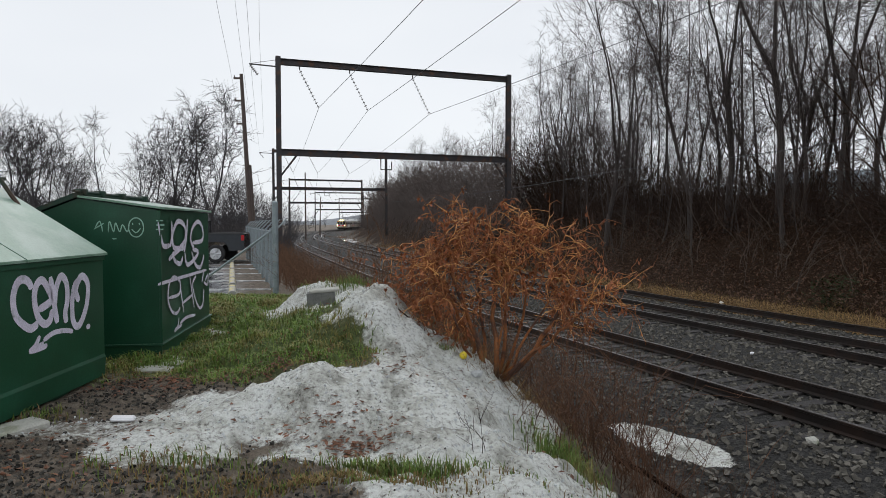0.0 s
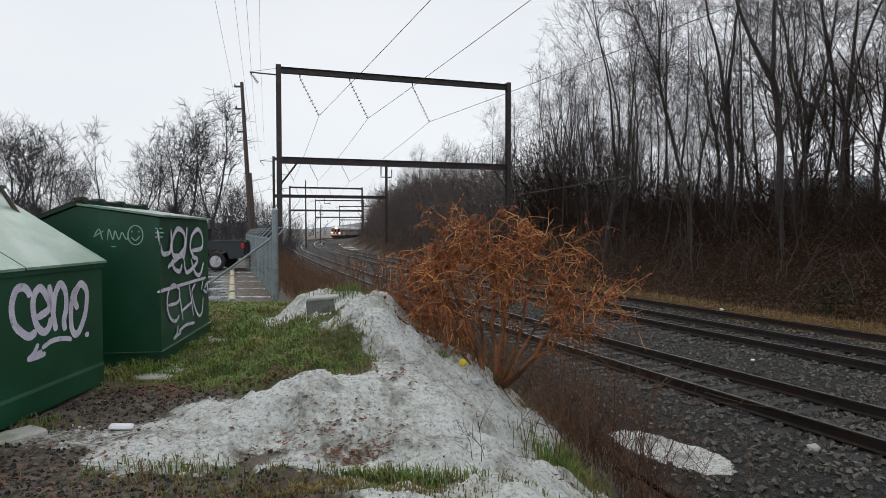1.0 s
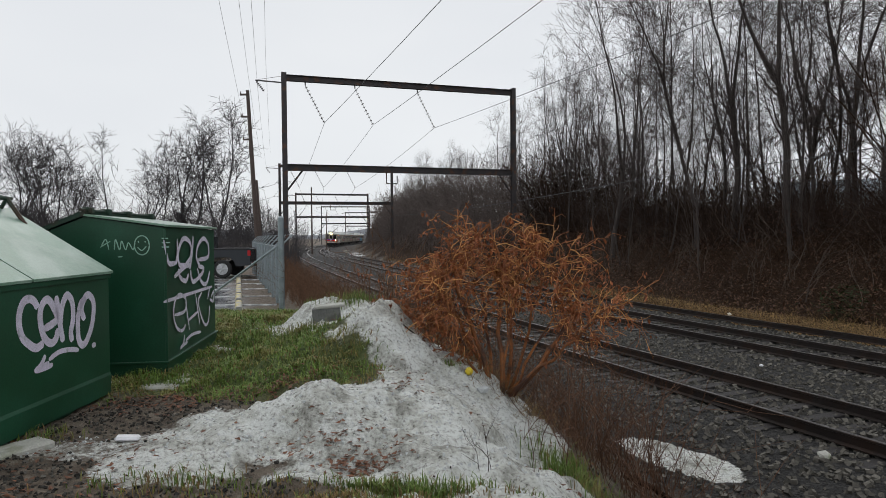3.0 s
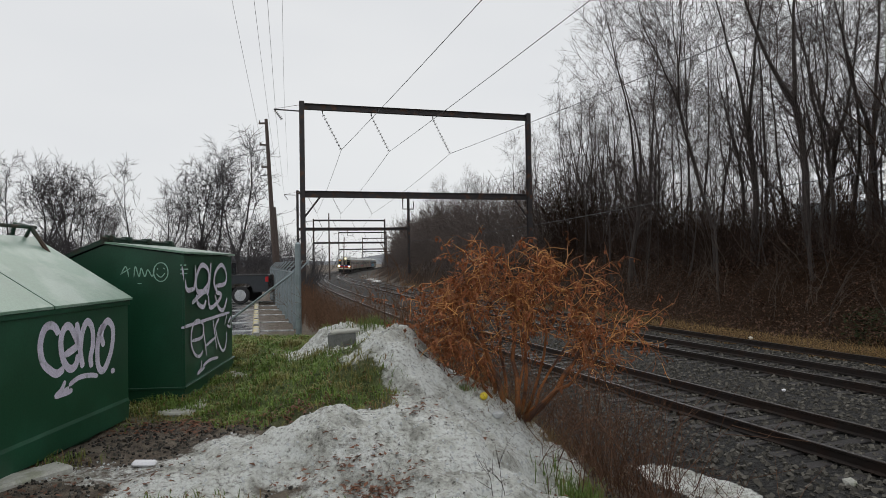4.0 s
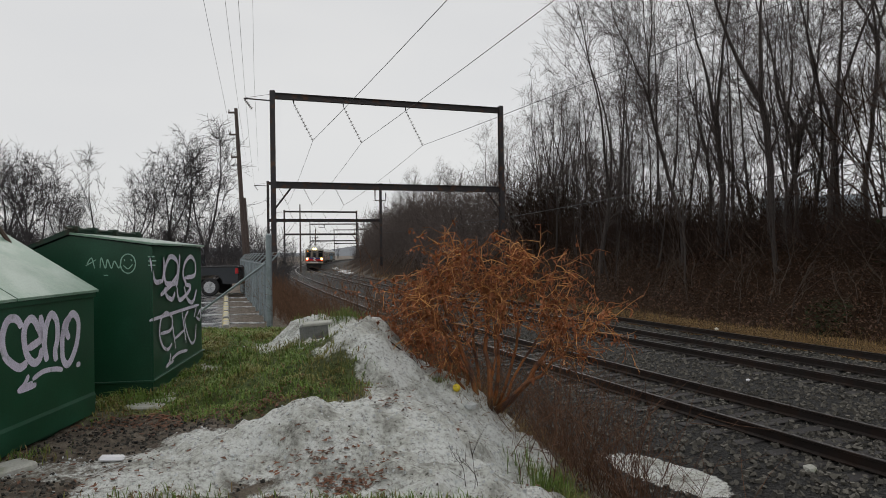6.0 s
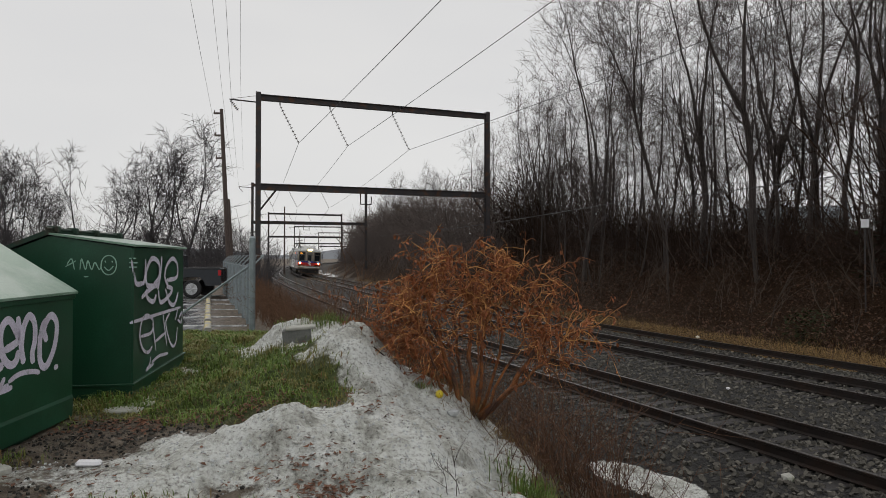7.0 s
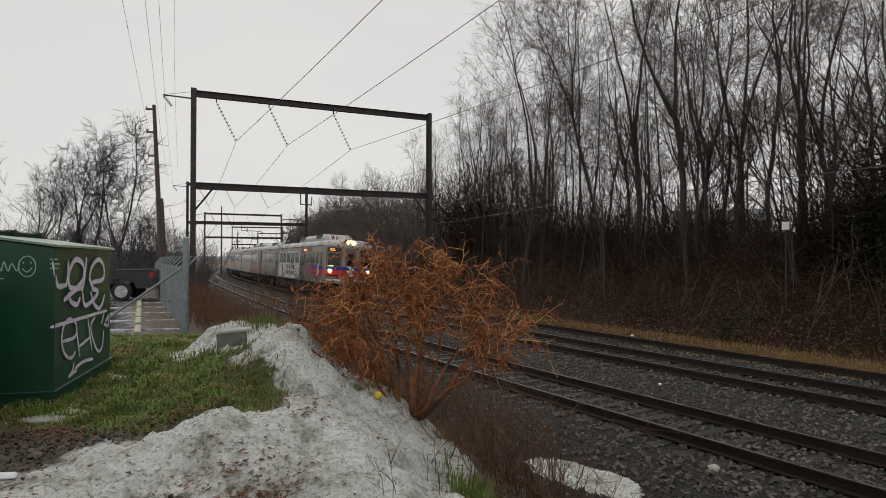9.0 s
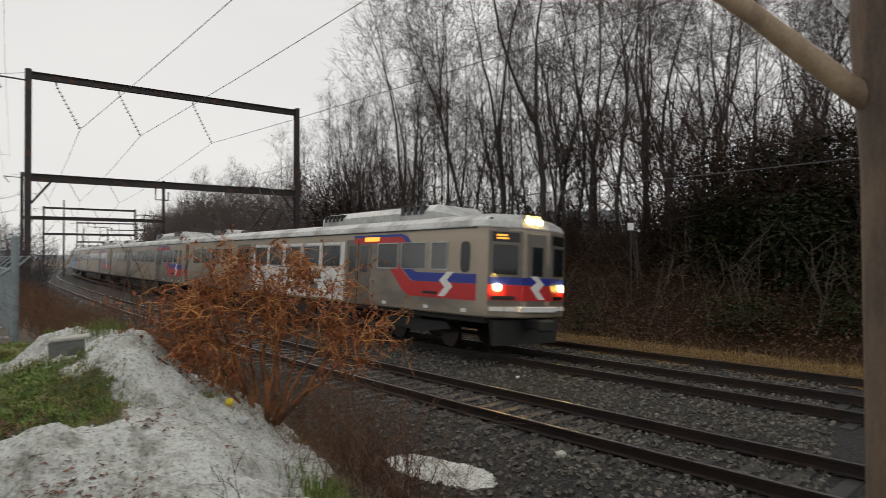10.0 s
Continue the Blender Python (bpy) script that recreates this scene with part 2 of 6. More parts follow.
def _hermite(y):
    i = np.clip(np.searchsorted(PLAN[:, 0], y) - 1, 0, len(PLAN) - 2)
    h = PLAN[i + 1, 0] - PLAN[i, 0]
    t = (y - PLAN[i, 0]) / h
    return ((2 * t**3 - 3 * t**2 + 1) * PLAN[i, 1] + (t**3 - 2 * t**2 + t) * h * _slope[i]
            + (3 * t**2 - 2 * t**3) * PLAN[i + 1, 1] + (t**3 - t**2) * h * _slope[i + 1])


_xx = _hermite(_yy)
for _ in range(3):
    _xx[5:-5] = np.convolve(_xx, np.ones(11) / 11, "valid")
_sl = np.gradient(_xx, _yy)
_arc = np.concatenate([[0], np.cumsum(np.hypot(np.diff(_xx), np.diff(_yy)))])


def line_x(y):
    return np.interp(y, _yy, _xx)


def side(x, y):
    """Metres to the right of the middle track (towards the bank)."""
    return (x - line_x(y)) / np.sqrt(1 + np.interp(y, _yy, _sl) ** 2)


def on_line(y, off=0.0):
    """The place and the left turn (radians) at y along the middle track, with a sideways offset."""
    s = np.interp(y, _yy, _sl)
    c = 1 / np.sqrt(1 + s * s)
    return float(line_x(y) + off * c), float(y - off * s * c), float(np.arctan(-s))


def at_arc(a):
    return float(np.interp(a, _arc, _yy))


def arc_of(y):
    return float(np.interp(y, _yy, _arc))


def smooth(a, b, v):
    t = np.clip((v - a) / (b - a), 0, 1)
    return t * t * (3 - 2 * t)


def far_track(y):
    """Sideways place of the far track, which closes up on the line further off."""
    return 0.75 * (1 - float(smooth(60, 130, y)))


def near_track(y):
    return OFF_NEAR


_rng = np.random.default_rng(4)
_waves = [(_rng.uniform(0, 2 * np.pi), _rng.uniform(0, 2 * np.pi), f) for f in (0.35, 0.5, 0.8, 1.3, 2.1, 3.4, 5.5, 8.0, 12.0) for _ in range(3)]


def rough(x, y, low, high):
    """Sum of waves between two frequencies (per metre, in radians), about -1 to 1."""
    out = 0
    w = 0
    for a, p, f in _waves:
        if low <= f <= high:
            out = out + np.sin(f * (x * np.cos(a) + y * np.sin(a)) * 2 + p + 0.8 * np.sin(f * 1.3 * (y * np.cos(a) - x * np.sin(a)) + a)) / f**0.5
            w += 1 / f**0.5
    return out / w * 1.6


def lattice(x, y, seed):
    """Smooth value noise on a unit lattice, 0 to 1."""
    xi, yi = np.floor(x), np.floor(y)
    u, v = x - xi, y - yi
    u, v = u * u * (3 - 2 * u), v * v * (3 - 2 * v)

    def h(a, b):
        q = np.sin(a * 127.1 + b * 311.7 + seed * 74.7) * 43758.5453
        return q - np.floor(q)

    return (h(xi, yi) * (1 - u) + h(xi + 1, yi) * u) * (1 - v) + (h(xi, yi + 1) * (1 - u) + h(xi + 1, yi + 1) * u) * v


def lumps(x, y, size, octaves=4):
    """Lumpy noise from a size in metres downwards, about -1 to 1."""
    out, amp, tot = 0, 1.0, 0
    for k in range(octaves):
        f = 2.1**k / size
        c, s = math.cos(k * 1.1 + 0.4), math.sin(k * 1.1 + 0.4)
        out = out + amp * (lattice(f * (c * x - s * y), f * (s * x + c * y), k) - 0.5)
        tot += amp
        amp *= 0.55
    return 3.2 * out / tot


def bump_at(x, y, cx, cy, rx, ry, h, turn=0.0):
    c, s = math.cos(turn), math.sin(turn)
    u, v = (x - cx) * c + (y - cy) * s, -(x - cx) * s + (y - cy) * c
    return h * np.exp(-(u / rx) ** 2 - (v / ry) ** 2)


def ground_z(x, y):
    x, y = np.asarray(x, float), np.asarray(y, float)
    d = side(x, y)
    dn = -(d - OFF_NEAR)                      # metres to the left of the near track
    bed = RAIL_Z - 0.22
    # left side: ditch, bank, plateau
    top = 0.02 + 0.26 * smooth(4.5, 8.5, y) * (1 - smooth(11, 16, y)) * smooth(-3.3, -1.9, x) - 0.22 * smooth(12, 16, y)
    sh = 0.85 * (1 - smooth(4.6, 8.2, y)) * smooth(-6, 2, y)
    left = bed - 0.12 * smooth(1.6, 3.0, dn) + (top - bed + 0.12) * smooth(3.5, 6.6, dn - sh)
    left = left - 0.9 * smooth(45, 110, y) * smooth(3.3, 6.6, dn)
    # pale gravel ridge along the top of the bank
    near = smooth(4.0, 6.2, y) * (1 - smooth(10.2, 12.0, y))
    ridge = 0.36 * np.exp(-((dn - 6.8 - sh - 0.2 * np.sin(y * 1.1)) / 0.7) ** 2) * near * (0.7 + 0.4 * np.sin(y * 1.9 + 0.5))
    left = left + ridge + bump_at(x, y, -1.15, 5.2, 0.7, 0.36, 0.27, 0.15) + bump_at(x, y, -0.95, 9.3, 0.55, 0.75, 0.04)
    left = left + bump_at(x, y, -0.75, 7.4, 0.45, 0.5, 0.24) + near * smooth(4.0, 5.0, dn) * (1 - smooth(8.0, 9.0, dn)) * 0.07 * rough(x, y, 1.2, 3.6) - bump_at(x, y, -0.65, 4.4, 0.5, 0.25, 0.06)
    heap = smooth(4.3, 5.2, dn - sh) * (1 - smooth(8.2, 9.8, dn)) * smooth(2.4, 3.2, y) * (1 - smooth(11.5, 13, y))
    left = left + heap * (0.115 * lumps(x, y, 0.5) + 0.05 * (0.4 - np.abs(lumps(x + 7, y, 0.34, 3))) + 0.022 * np.abs(lumps(x + 3, y, 0.13, 2)))
    # right side: puddle, bank, wooded shelf
    steep = 3.55 + 0.5 * np.sin(y * 0.13)
    foot = 6.3 + 0.35 * np.sin(y * 0.31) + 0.2 * np.sin(y * 0.9)
    right = bed - 0.24 * smooth(3.7, 4.4, d) + (steep + 3.0 * smooth(50, 90, y)) * smooth(foot - 0.3, foot + 16 - 4 * smooth(50, 90, y), d) + 0.8 * smooth(24, 60, d) - 0.0
    z = np.where(d < 0, left, right)
    crest = smooth(13, 20, d) * (1 - smooth(60, 90, y)) * 0.75 * lumps(x, y, 6.5, 3)
    z = z + np.where(d > 0, crest, 0.0)
    wild = np.where(d > 0, smooth(6.6, 9, d) * 0.3, smooth(3.2, 4.5, dn) * 0.035)
    z = z + wild * rough(x, y, 0.5, 2.2) + np.where(dn > 3, 0.03, 0.01) * rough(x, y, 3, 13)
    return z


class Heights:
    """Ground heights on a grid, read by linear interpolation."""

    def __init__(self, x0, x1, y0, y1, step):
        self.x0, self.y0, self.step = x0, y0, step
        xs, ys = np.arange(x0, x1 + step, step), np.arange(y0, y1 + step, step)
        self.nx, self.ny = len(xs), len(ys)
        self.z = ground_z(*np.meshgrid(xs, ys)).tolist()

    def at(self, x, y):
        u, v = (x - self.x0) / self.step, (y - self.y0) / self.step
        i, j = int(math.floor(u)), int(math.floor(v))
        if not (0 <= i < self.nx - 1 and 0 <= j < self.ny - 1):
            return None
        u, v = u - i, v - j
        a, b = self.z[j], self.z[j + 1]
        return (a[i] * (1 - u) + a[i + 1] * u) * (1 - v) + (b[i] * (1 - u) + b[i + 1] * u) * v


NEAR_Z, FAR_Z = Heights(-6, 5, 2, 14, 0.06), Heights(-90, 70, -20, 180, 0.6)


def gz(x, y):
    """The ground's height at a place."""
    z = NEAR_Z.at(x, y)
    z = FAR_Z.at(x, y) if z is None else z
    return float(ground_z(x, y)) if z is None else z


# ---------- ground ----------
def axis(a, b, fine0, fine1, step, grow=1.11, top=25.0):
    out = list(np.arange(fine0, fine1 + 1e-6, step))
    s, v = step, out[0]
    while v > a:
        s = min(s * grow, top)
        v -= s
        out.insert(0, v)
    s, v = step, out[-1]
    while v < b:
        s = min(s * grow, top)
        v += s
        out.append(v)
    return np.array(out)


def ground_masks(x, y):
    d = side(x, y)
    dn = -(d - OFF_NEAR)
    n1, n2 = lumps(x, y, 0.9, 4), lumps(x + 20, y, 0.3, 3)
    near = smooth(1.0, 3.0, y) * (1 - smooth(10.6, 12.2, y))
    sh = 1.0 * (1 - smooth(4.6, 8.2, y))
    lime = near * smooth(4.75, 5.35, dn - sh + 0.25 * n1) * (1 - smooth(-0.2, 0.35, dn - 7.75 + 0.5 * smooth(5.3, 6.1, y) - 0.5 * smooth(8.3, 9.3, y) - 0.5 * sh + 0.3 * n1 + 0.15 * n2))
    lime = np.maximum(lime, 0.9 * smooth(0.25, 0.7, bump_at(x, y, -1.35, 5.1, 1.2, 0.6, 1.1) + 0.12 * n1))
    lime = np.maximum(lime, 0.75 * smooth(0.3, 0.8, bump_at(x, y, -2.0, 4.4, 1.0, 0.45, 1.0) + 0.22 * n1 + 0.15 * n2))
    lime = np.maximum(lime, 0.5 * smooth(0.3, 0.8, bump_at(x, y, -2.9, 4.7, 1.5, 0.6, 1.0, 0.15) + 0.3 * n1 + 0.2 * n2))
    lime = np.maximum(lime, smooth(0.4, 0.6, bump_at(x, y, 3.1, 8.5, 1.0, 0.5, 1.25, -0.95) + 0.16 * n1 + 0.12 * n2))
    lime = np.maximum(lime, smooth(0.45, 0.7, bump_at(x, y, -2.0, 9.0, 0.75, 0.35, 1.1, 0.6) + 0.1 * n1))
    bare = smooth(0.3, 0.7, bump_at(x, y, -3.1, 5.2, 1.9, 1.35, 1.1) + 0.25 * n1) * (1 - smooth(6.4, 7.2, y))
    bare = np.maximum(bare, smooth(0.3, 0.6, bump_at(x, y, -0.55, 3.9, 1.2, 0.45, 1.0) + 0.2 * n1))
    grass = smooth(6.5, 7.1, dn + 0.4 * n1) * (1 - smooth(15.0, 16.5, y)) * (1 - bare) * smooth(5.3, 6.2, y + 0.2 * n1)
    bal = (1 - smooth(3.3, 4.3, dn + 0.5 * n1)) * (1 - smooth(5.2, 6.0, d))
    lot = smooth(15.2, 15.8, y) * smooth(7.5, 7.9, dn) * (1 - smooth(52, 56, y))
    bank = smooth(5.8, 6.6, d)
    return lime * (1 - bal * 0.0), grass * (1 - lime), bal, lot, bank


def ground_material():
    m = bpy.data.materials.new("ground")
    m.use_nodes = True
    n, l = m.node_tree.nodes, m.node_tree.links
    b = n["Principled BSDF"]
    co = n.new("ShaderNodeTexCoord")

    def noise_tex(scale, detail=5, rough_=0.6):
        t = n.new("ShaderNodeTexNoise")
        t.inputs["Scale"].default_value, t.inputs["Detail"].default_value, t.inputs["Roughness"].default_value = scale, detail, rough_
        l.new(co.outputs["Object"], t.inputs["Vector"])
        return t.outputs["Fac"]

    def ramp(fac, *stops):
        r = n.new("ShaderNodeValToRGB")
        while len(r.color_ramp.elements) < len(stops):
            r.color_ramp.elements.new(0.5)
        for e, (p, c) in zip(r.color_ramp.elements, stops):
            e.position, e.color = p, (*c, 1)
        l.new(fac, r.inputs["Fac"])
        return r.outputs["Color"]

    def mix(fac, a, c):
        x = n.new("ShaderNodeMix")
        x.data_type = "RGBA"
        l.new(fac, x.inputs["Factor"])
        l.new(a, x.inputs["A"])
        l.new(c, x.inputs["B"])
        return x.outputs["Result"]

    def attr(name):
        a = n.new("ShaderNodeAttribute")
        a.attribute_name = name
        return a.outputs["Fac"]

    def vor(scale):
        v = n.new("ShaderNodeTexVoronoi")
        v.inputs["Scale"].default_value = scale
        l.new(co.outputs["Object"], v.inputs["Vector"])
        return v

    fine, mid, big = noise_tex(55), noise_tex(9), noise_tex(1.3)
    stones, stones2 = vor(24), vor(16)
    soil = ramp(mid, (0.3, (0.06, 0.045, 0.033)), (0.5, (0.125, 0.098, 0.072)), (0.68, (0.22, 0.185, 0.145)))
    # bank litter, its colour lowered to hold the shade under the stems
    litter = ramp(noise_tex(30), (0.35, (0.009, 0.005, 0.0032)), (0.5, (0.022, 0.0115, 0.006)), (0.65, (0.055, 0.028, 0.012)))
    turf = ramp(noise_tex(22), (0.3, (0.035, 0.05, 0.014)), (0.52, (0.08, 0.12, 0.025)), (0.72, (0.15, 0.16, 0.05)))
    lime = ramp(noise_tex(26, 7, 0.7), (0.33, (0.12, 0.118, 0.105)), (0.4, (0.48, 0.48, 0.45)), (0.5, (0.76, 0.78, 0.75)), (0.8, (0.86, 0.88, 0.85)))
    stain = ramp(noise_tex(3.2, 8, 0.7), (0.36, (0.3, 0.285, 0.25)), (0.45, (0.72, 0.71, 0.67)), (0.54, (1, 1, 1)))
    wash = n.new("ShaderNodeMix")
    wash.data_type, wash.blend_type = "RGBA", "MULTIPLY"
    wash.inputs["Factor"].default_value = 0.8
    l.new(lime, wash.inputs["A"])
    l.new(stain, wash.inputs["B"])
    lime = wash.outputs["Result"]
    bal = ramp(stones.outputs["Color"], (0.1, (0.006, 0.006, 0.006)), (0.5, (0.014, 0.0135, 0.013)), (0.9, (0.045, 0.043, 0.04)))
    tarmac = ramp(noise_tex(4), (0.3, (0.035, 0.037, 0.042)), (0.7, (0.075, 0.078, 0.085)))
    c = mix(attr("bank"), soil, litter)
    c = mix(attr("grass"), c, turf)
    c = mix(attr("bal"), c, bal)
    # patchy edge of the pale gravel
    g = n.new("ShaderNodeMath")
    g.operation = "MULTIPLY_ADD"
    l.new(noise_tex(12, 8, 0.75), g.inputs[0])
    g.inputs[1].default_value, g.inputs[2].default_value = 1.3, -0.65
    a = n.new("ShaderNodeMath")
    l.new(g.outputs[0], a.inputs[0])
    l.new(attr("lime"), a.inputs[1])
    s = n.new("ShaderNodeMapRange")
    s.inputs["From Min"].default_value, s.inputs["From Max"].default_value = 0.4, 0.62
    l.new(a.outputs[0], s.inputs["Value"])
    c = mix(s.outputs["Result"], c, lime)
    c = mix(attr("lot"), c, tarmac)
    l.new(c, b.inputs["Base Color"])
    sp = n.new("ShaderNodeMapRange")
    sp.inputs["To Min"].default_value, sp.inputs["To Max"].default_value = 0.45, 0.08
    l.new(attr("bank"), sp.inputs["Value"])
    l.new(sp.outputs["Result"], b.inputs["Specular IOR Level"])
    r = n.new("ShaderNodeMapRange")
    r.inputs["To Min"].default_value, r.inputs["To Max"].default_value = 0.85, 0.16
    l.new(attr("lot"), r.inputs["Value"])
    l.new(r.outputs["Result"], b.inputs["Roughness"])
    h = n.new("ShaderNodeMath")
    vb = n.new("ShaderNodeMath")
    vb.operation = "MULTIPLY"
    l.new(stones.outputs["Distance"], vb.inputs[0])
    l.new(attr("bal"), vb.inputs[1])
    pit = n.new("ShaderNodeMath")
    l.new(noise_tex(17, 8, 0.7), pit.inputs[0])
    l.new(fine, pit.inputs[1])
    l.new(pit.outputs[0], h.inputs[0])
    l.new(vb.outputs[0], h.inputs[1])
    hb = n.new("ShaderNodeMath")
    hb.operation = "MULTIPLY"
    l.new(h.outputs[0], hb.inputs[0])
    iv = n.new("ShaderNodeMath")
    iv.operation = "SUBTRACT"
    iv.inputs[0].default_value = 1
    l.new(attr("lot"), iv.inputs[1])
    l.new(iv.outputs[0], hb.inputs[1])
    bp = n.new("ShaderNodeBump")
    bp.inputs["Strength"].default_value, bp.inputs["Distance"].default_value = 0.9, 0.045
    l.new(hb.outputs[0], bp.inputs["Height"])
    l.new(bp.outputs["Normal"], b.inputs["Normal"])
    return m


def build_ground():
    gx, gy = axis(-700, 700, -3.6, 3.6, 0.05), axis(-250, 1200, 2.9, 10.6, 0.05)
    X, Y = np.meshgrid(gx, gy)
    Z = ground_z(X, np.clip(Y, -75, 640))
    nx, ny = len(gx), len(gy)
    co = np.stack([X, Y, Z], -1).reshape(-1, 3)
    i = (np.arange(ny - 1)[:, None] * nx + np.arange(nx - 1)).ravel()
    faces = np.stack([i, i + 1, i + nx + 1, i + nx], 1)
    me = bpy.data.meshes.new("ground")
    me.from_pydata(co.tolist(), [], faces.tolist())
    me.polygons.foreach_set("use_smooth", [True] * len(faces))
    me.materials.append(ground_material())
    for name, v in zip(("lime", "grass", "bal", "lot", "bank"), ground_masks(X, np.clip(Y, -75, 640))):
        a = me.attributes.new(name, "FLOAT", "POINT")
        a.data.foreach_set("value", np.clip(v, 0, 1).ravel().astype(np.float32))
    me.update()
    tagged(new("ground", me), "soil, wet grass, pale gravel and dark ballast ground", "ground", kind="structure")


build_ground()


# ---------- tracks ----------
def rail_run(y0, y1, step, off, name):
    """One track: two rails with head, web and foot, each a part."""
    track = empty(name, pose(0, 0, 0), "steel railway track on dark wet wooden ties", "railway track", "tracks", "structure")
    prof = [(-0.07, -0.18), (0.07, -0.18), (0.07, -0.165), (0.012, -0.145), (0.012, -0.045), (0.036, -0.035), (0.036, -0.004), (0.03, 0.0),
            (-0.03, 0.0), (-0.036, -0.004), (-0.036, -0.035), (-0.012, -0.045), (-0.012, -0.145), (-0.07, -0.165)]
    ys = list(np.arange(y0, 60, step)) + list(np.arange(60, y1, 6))
    for s in (-1, 1):
        g = Geo()
        v, f, k = [], [], []
        n = len(prof)
        for i, y in enumerate(ys):
            x, yy, a = on_line(y, off(y) + s * GAUGE / 2)
            for u, w in prof:
                v.append((x + u * math.cos(a), yy + u * math.sin(a), RAIL_Z + w))
            if i:
                for j in range(n):
                    f.append(((i - 1) * n + j, (i - 1) * n + (j + 1) % n, i * n + (j + 1) % n, i * n + j))
                    k.append(1 if j == 7 else 0)
        g.v, g.f, g.k = v, f, k
        part("rail", g, (RAIL, RAIL_TOP), track, "dark rusty rail with a worn bright head")
    return track


TRACKS = [rail_run(-40, 560, 1.5, o, "railway_track") for o in (near_track, far_track)]


def loose_rail():
    """A worn-out rail left lying along the water's edge."""
    g = Geo()
    prof = [(-0.07, -0.16), (0.07, -0.16), (0.07, -0.145), (0.012, -0.125), (0.012, -0.025), (0.036, -0.015), (0.036, 0.02), (-0.036, 0.02), (-0.036, -0.015), (-0.012, -0.025), (-0.012, -0.125), (-0.07, -0.145)]
    n = len(prof)
    for i, y in enumerate(np.arange(-30, 96, 1.5)):
        x, yy, a = on_line(y, 3.4 - 0.6 * float(smooth(45, 90, y)))
        g.v += [(x + u * math.cos(a), yy + u * math.sin(a), RAIL_Z + w) for u, w in prof]
        if i:
            g.f += [((i - 1) * n + j, (i - 1) * n + (j + 1) % n, i * n + (j + 1) % n, i * n + j) for j in range(n)]
    g.k = [0] * len(g.f)
    thing("loose_rail", g, RAIL, "dark worn-out rail lying along the muddy water", "rail")


loose_rail()


def ties(track, off, y0, y1, far):
    g = Geo()
    g.bevel_box(-1.28, 1.28, -0.11, 0.11, -0.16, 0, 0.012)
    me = fix(g.mesh("tie", TIE))
    a, end = arc_of(y0), arc_of(y1)
    rnd = random.Random(int(off(0) * 10) + 50)
    while a < end:
        x, y, turn = on_line(at_arc(a), off(at_arc(a)))
        ob = new("tie", me)
        ob.parent = track
        ob.matrix_basis = pose(x + rnd.uniform(-0.03, 0.03), y, RAIL_Z - 0.185 - rnd.uniform(0, 0.02), 0, rnd.uniform(-0.4, 0.4), math.degrees(turn) + rnd.uniform(-1.2, 1.2))
        a += 0.56
    g = Geo()
    end = arc_of(far)
    while a < end:
        x, y, turn = on_line(at_arc(a), off(at_arc(a)))
        g.box(-1.28, 1.28, -0.11, 0.11, -0.16, 0, m=pose(x, y, RAIL_Z - 0.19, 0, 0, math.degrees(turn)))
        a += 0.6
    tagged(part("distant_ties", g, TIE, track), kind="stuff")


# ---------- catenary gantries ----------
def gantry(xl, yl, xr, yr, top, low, full=True):
    z0 = RAIL_Z - 0.4
    g_ob = empty("catenary_gantry", pose(0, 0, 0), "dark weathered steel catenary gantry spanning the tracks", "gantry", "catenary gantries")
    L, R = Vector((xl, yl, 0)), Vector((xr, yr, 0))
    ang = math.degrees(math.atan2(yr - yl, xr - xl))
    span = (R - L).length
    base = pose(xl, yl, 0, 0, 0, ang)

    def ibeam(x0, x1, z, h=0.42, w=0.3):
        g = Geo()
        g.box(x0, x1, -w / 2, w / 2, z + h / 2 - 0.03, z + h / 2)
        g.box(x0, x1, -w / 2, w / 2, z - h / 2, z - h / 2 + 0.03)
        g.box(x0, x1, -0.02, 0.02, z - h / 2 + 0.03, z + h / 2 - 0.03)
        return g

    for x in (0, span):
        px, py, _ = base @ Vector((x, 0, 0))
        zb = gz(px, py) - 0.1
        g = Geo()
        g.box(x - 0.17, x + 0.17, -0.17, -0.14, zb, top + 0.35)
        g.box(x - 0.17, x + 0.17, 0.14, 0.17, zb, top + 0.35)
        g.box(x - 0.02, x + 0.02, -0.14, 0.14, zb, top + 0.3)
        part("post", g, STEEL, g_ob, m=base)
    part("upper_beam", ibeam(0.18, span - 0.18, top), STEEL, g_ob, m=base)
    part("lower_beam", ibeam(0.18, span - 0.18, low, 0.46), STEEL, g_ob, m=base)
    for x0, x1 in ((0.15, 1.2), (span - 0.15, span - 1.2)):
        g = Geo()
        g.tube([(x0, 0, low - 1.6), (x1, 0, low - 0.2)], 0.07, 5)
        part("brace", g, STEEL, g_ob, m=base)
    arm = Geo()
    arm.tube([(-0.1, 0, top - 0.35), (-1.9, 0, top - 0.3)], 0.05, 5)
    arm.tube([(-0.1, 0, top + 0.1), (-1.75, 0, top - 0.25)], 0.015, 4)
    part("side_arm", arm, STEEL, g_ob, m=base)
    string(g_ob, base @ Vector((-1.85, 0, top - 0.35)), base @ Vector((-1.35, 0, top - 1.0)), 6)
    return g_ob, base, span


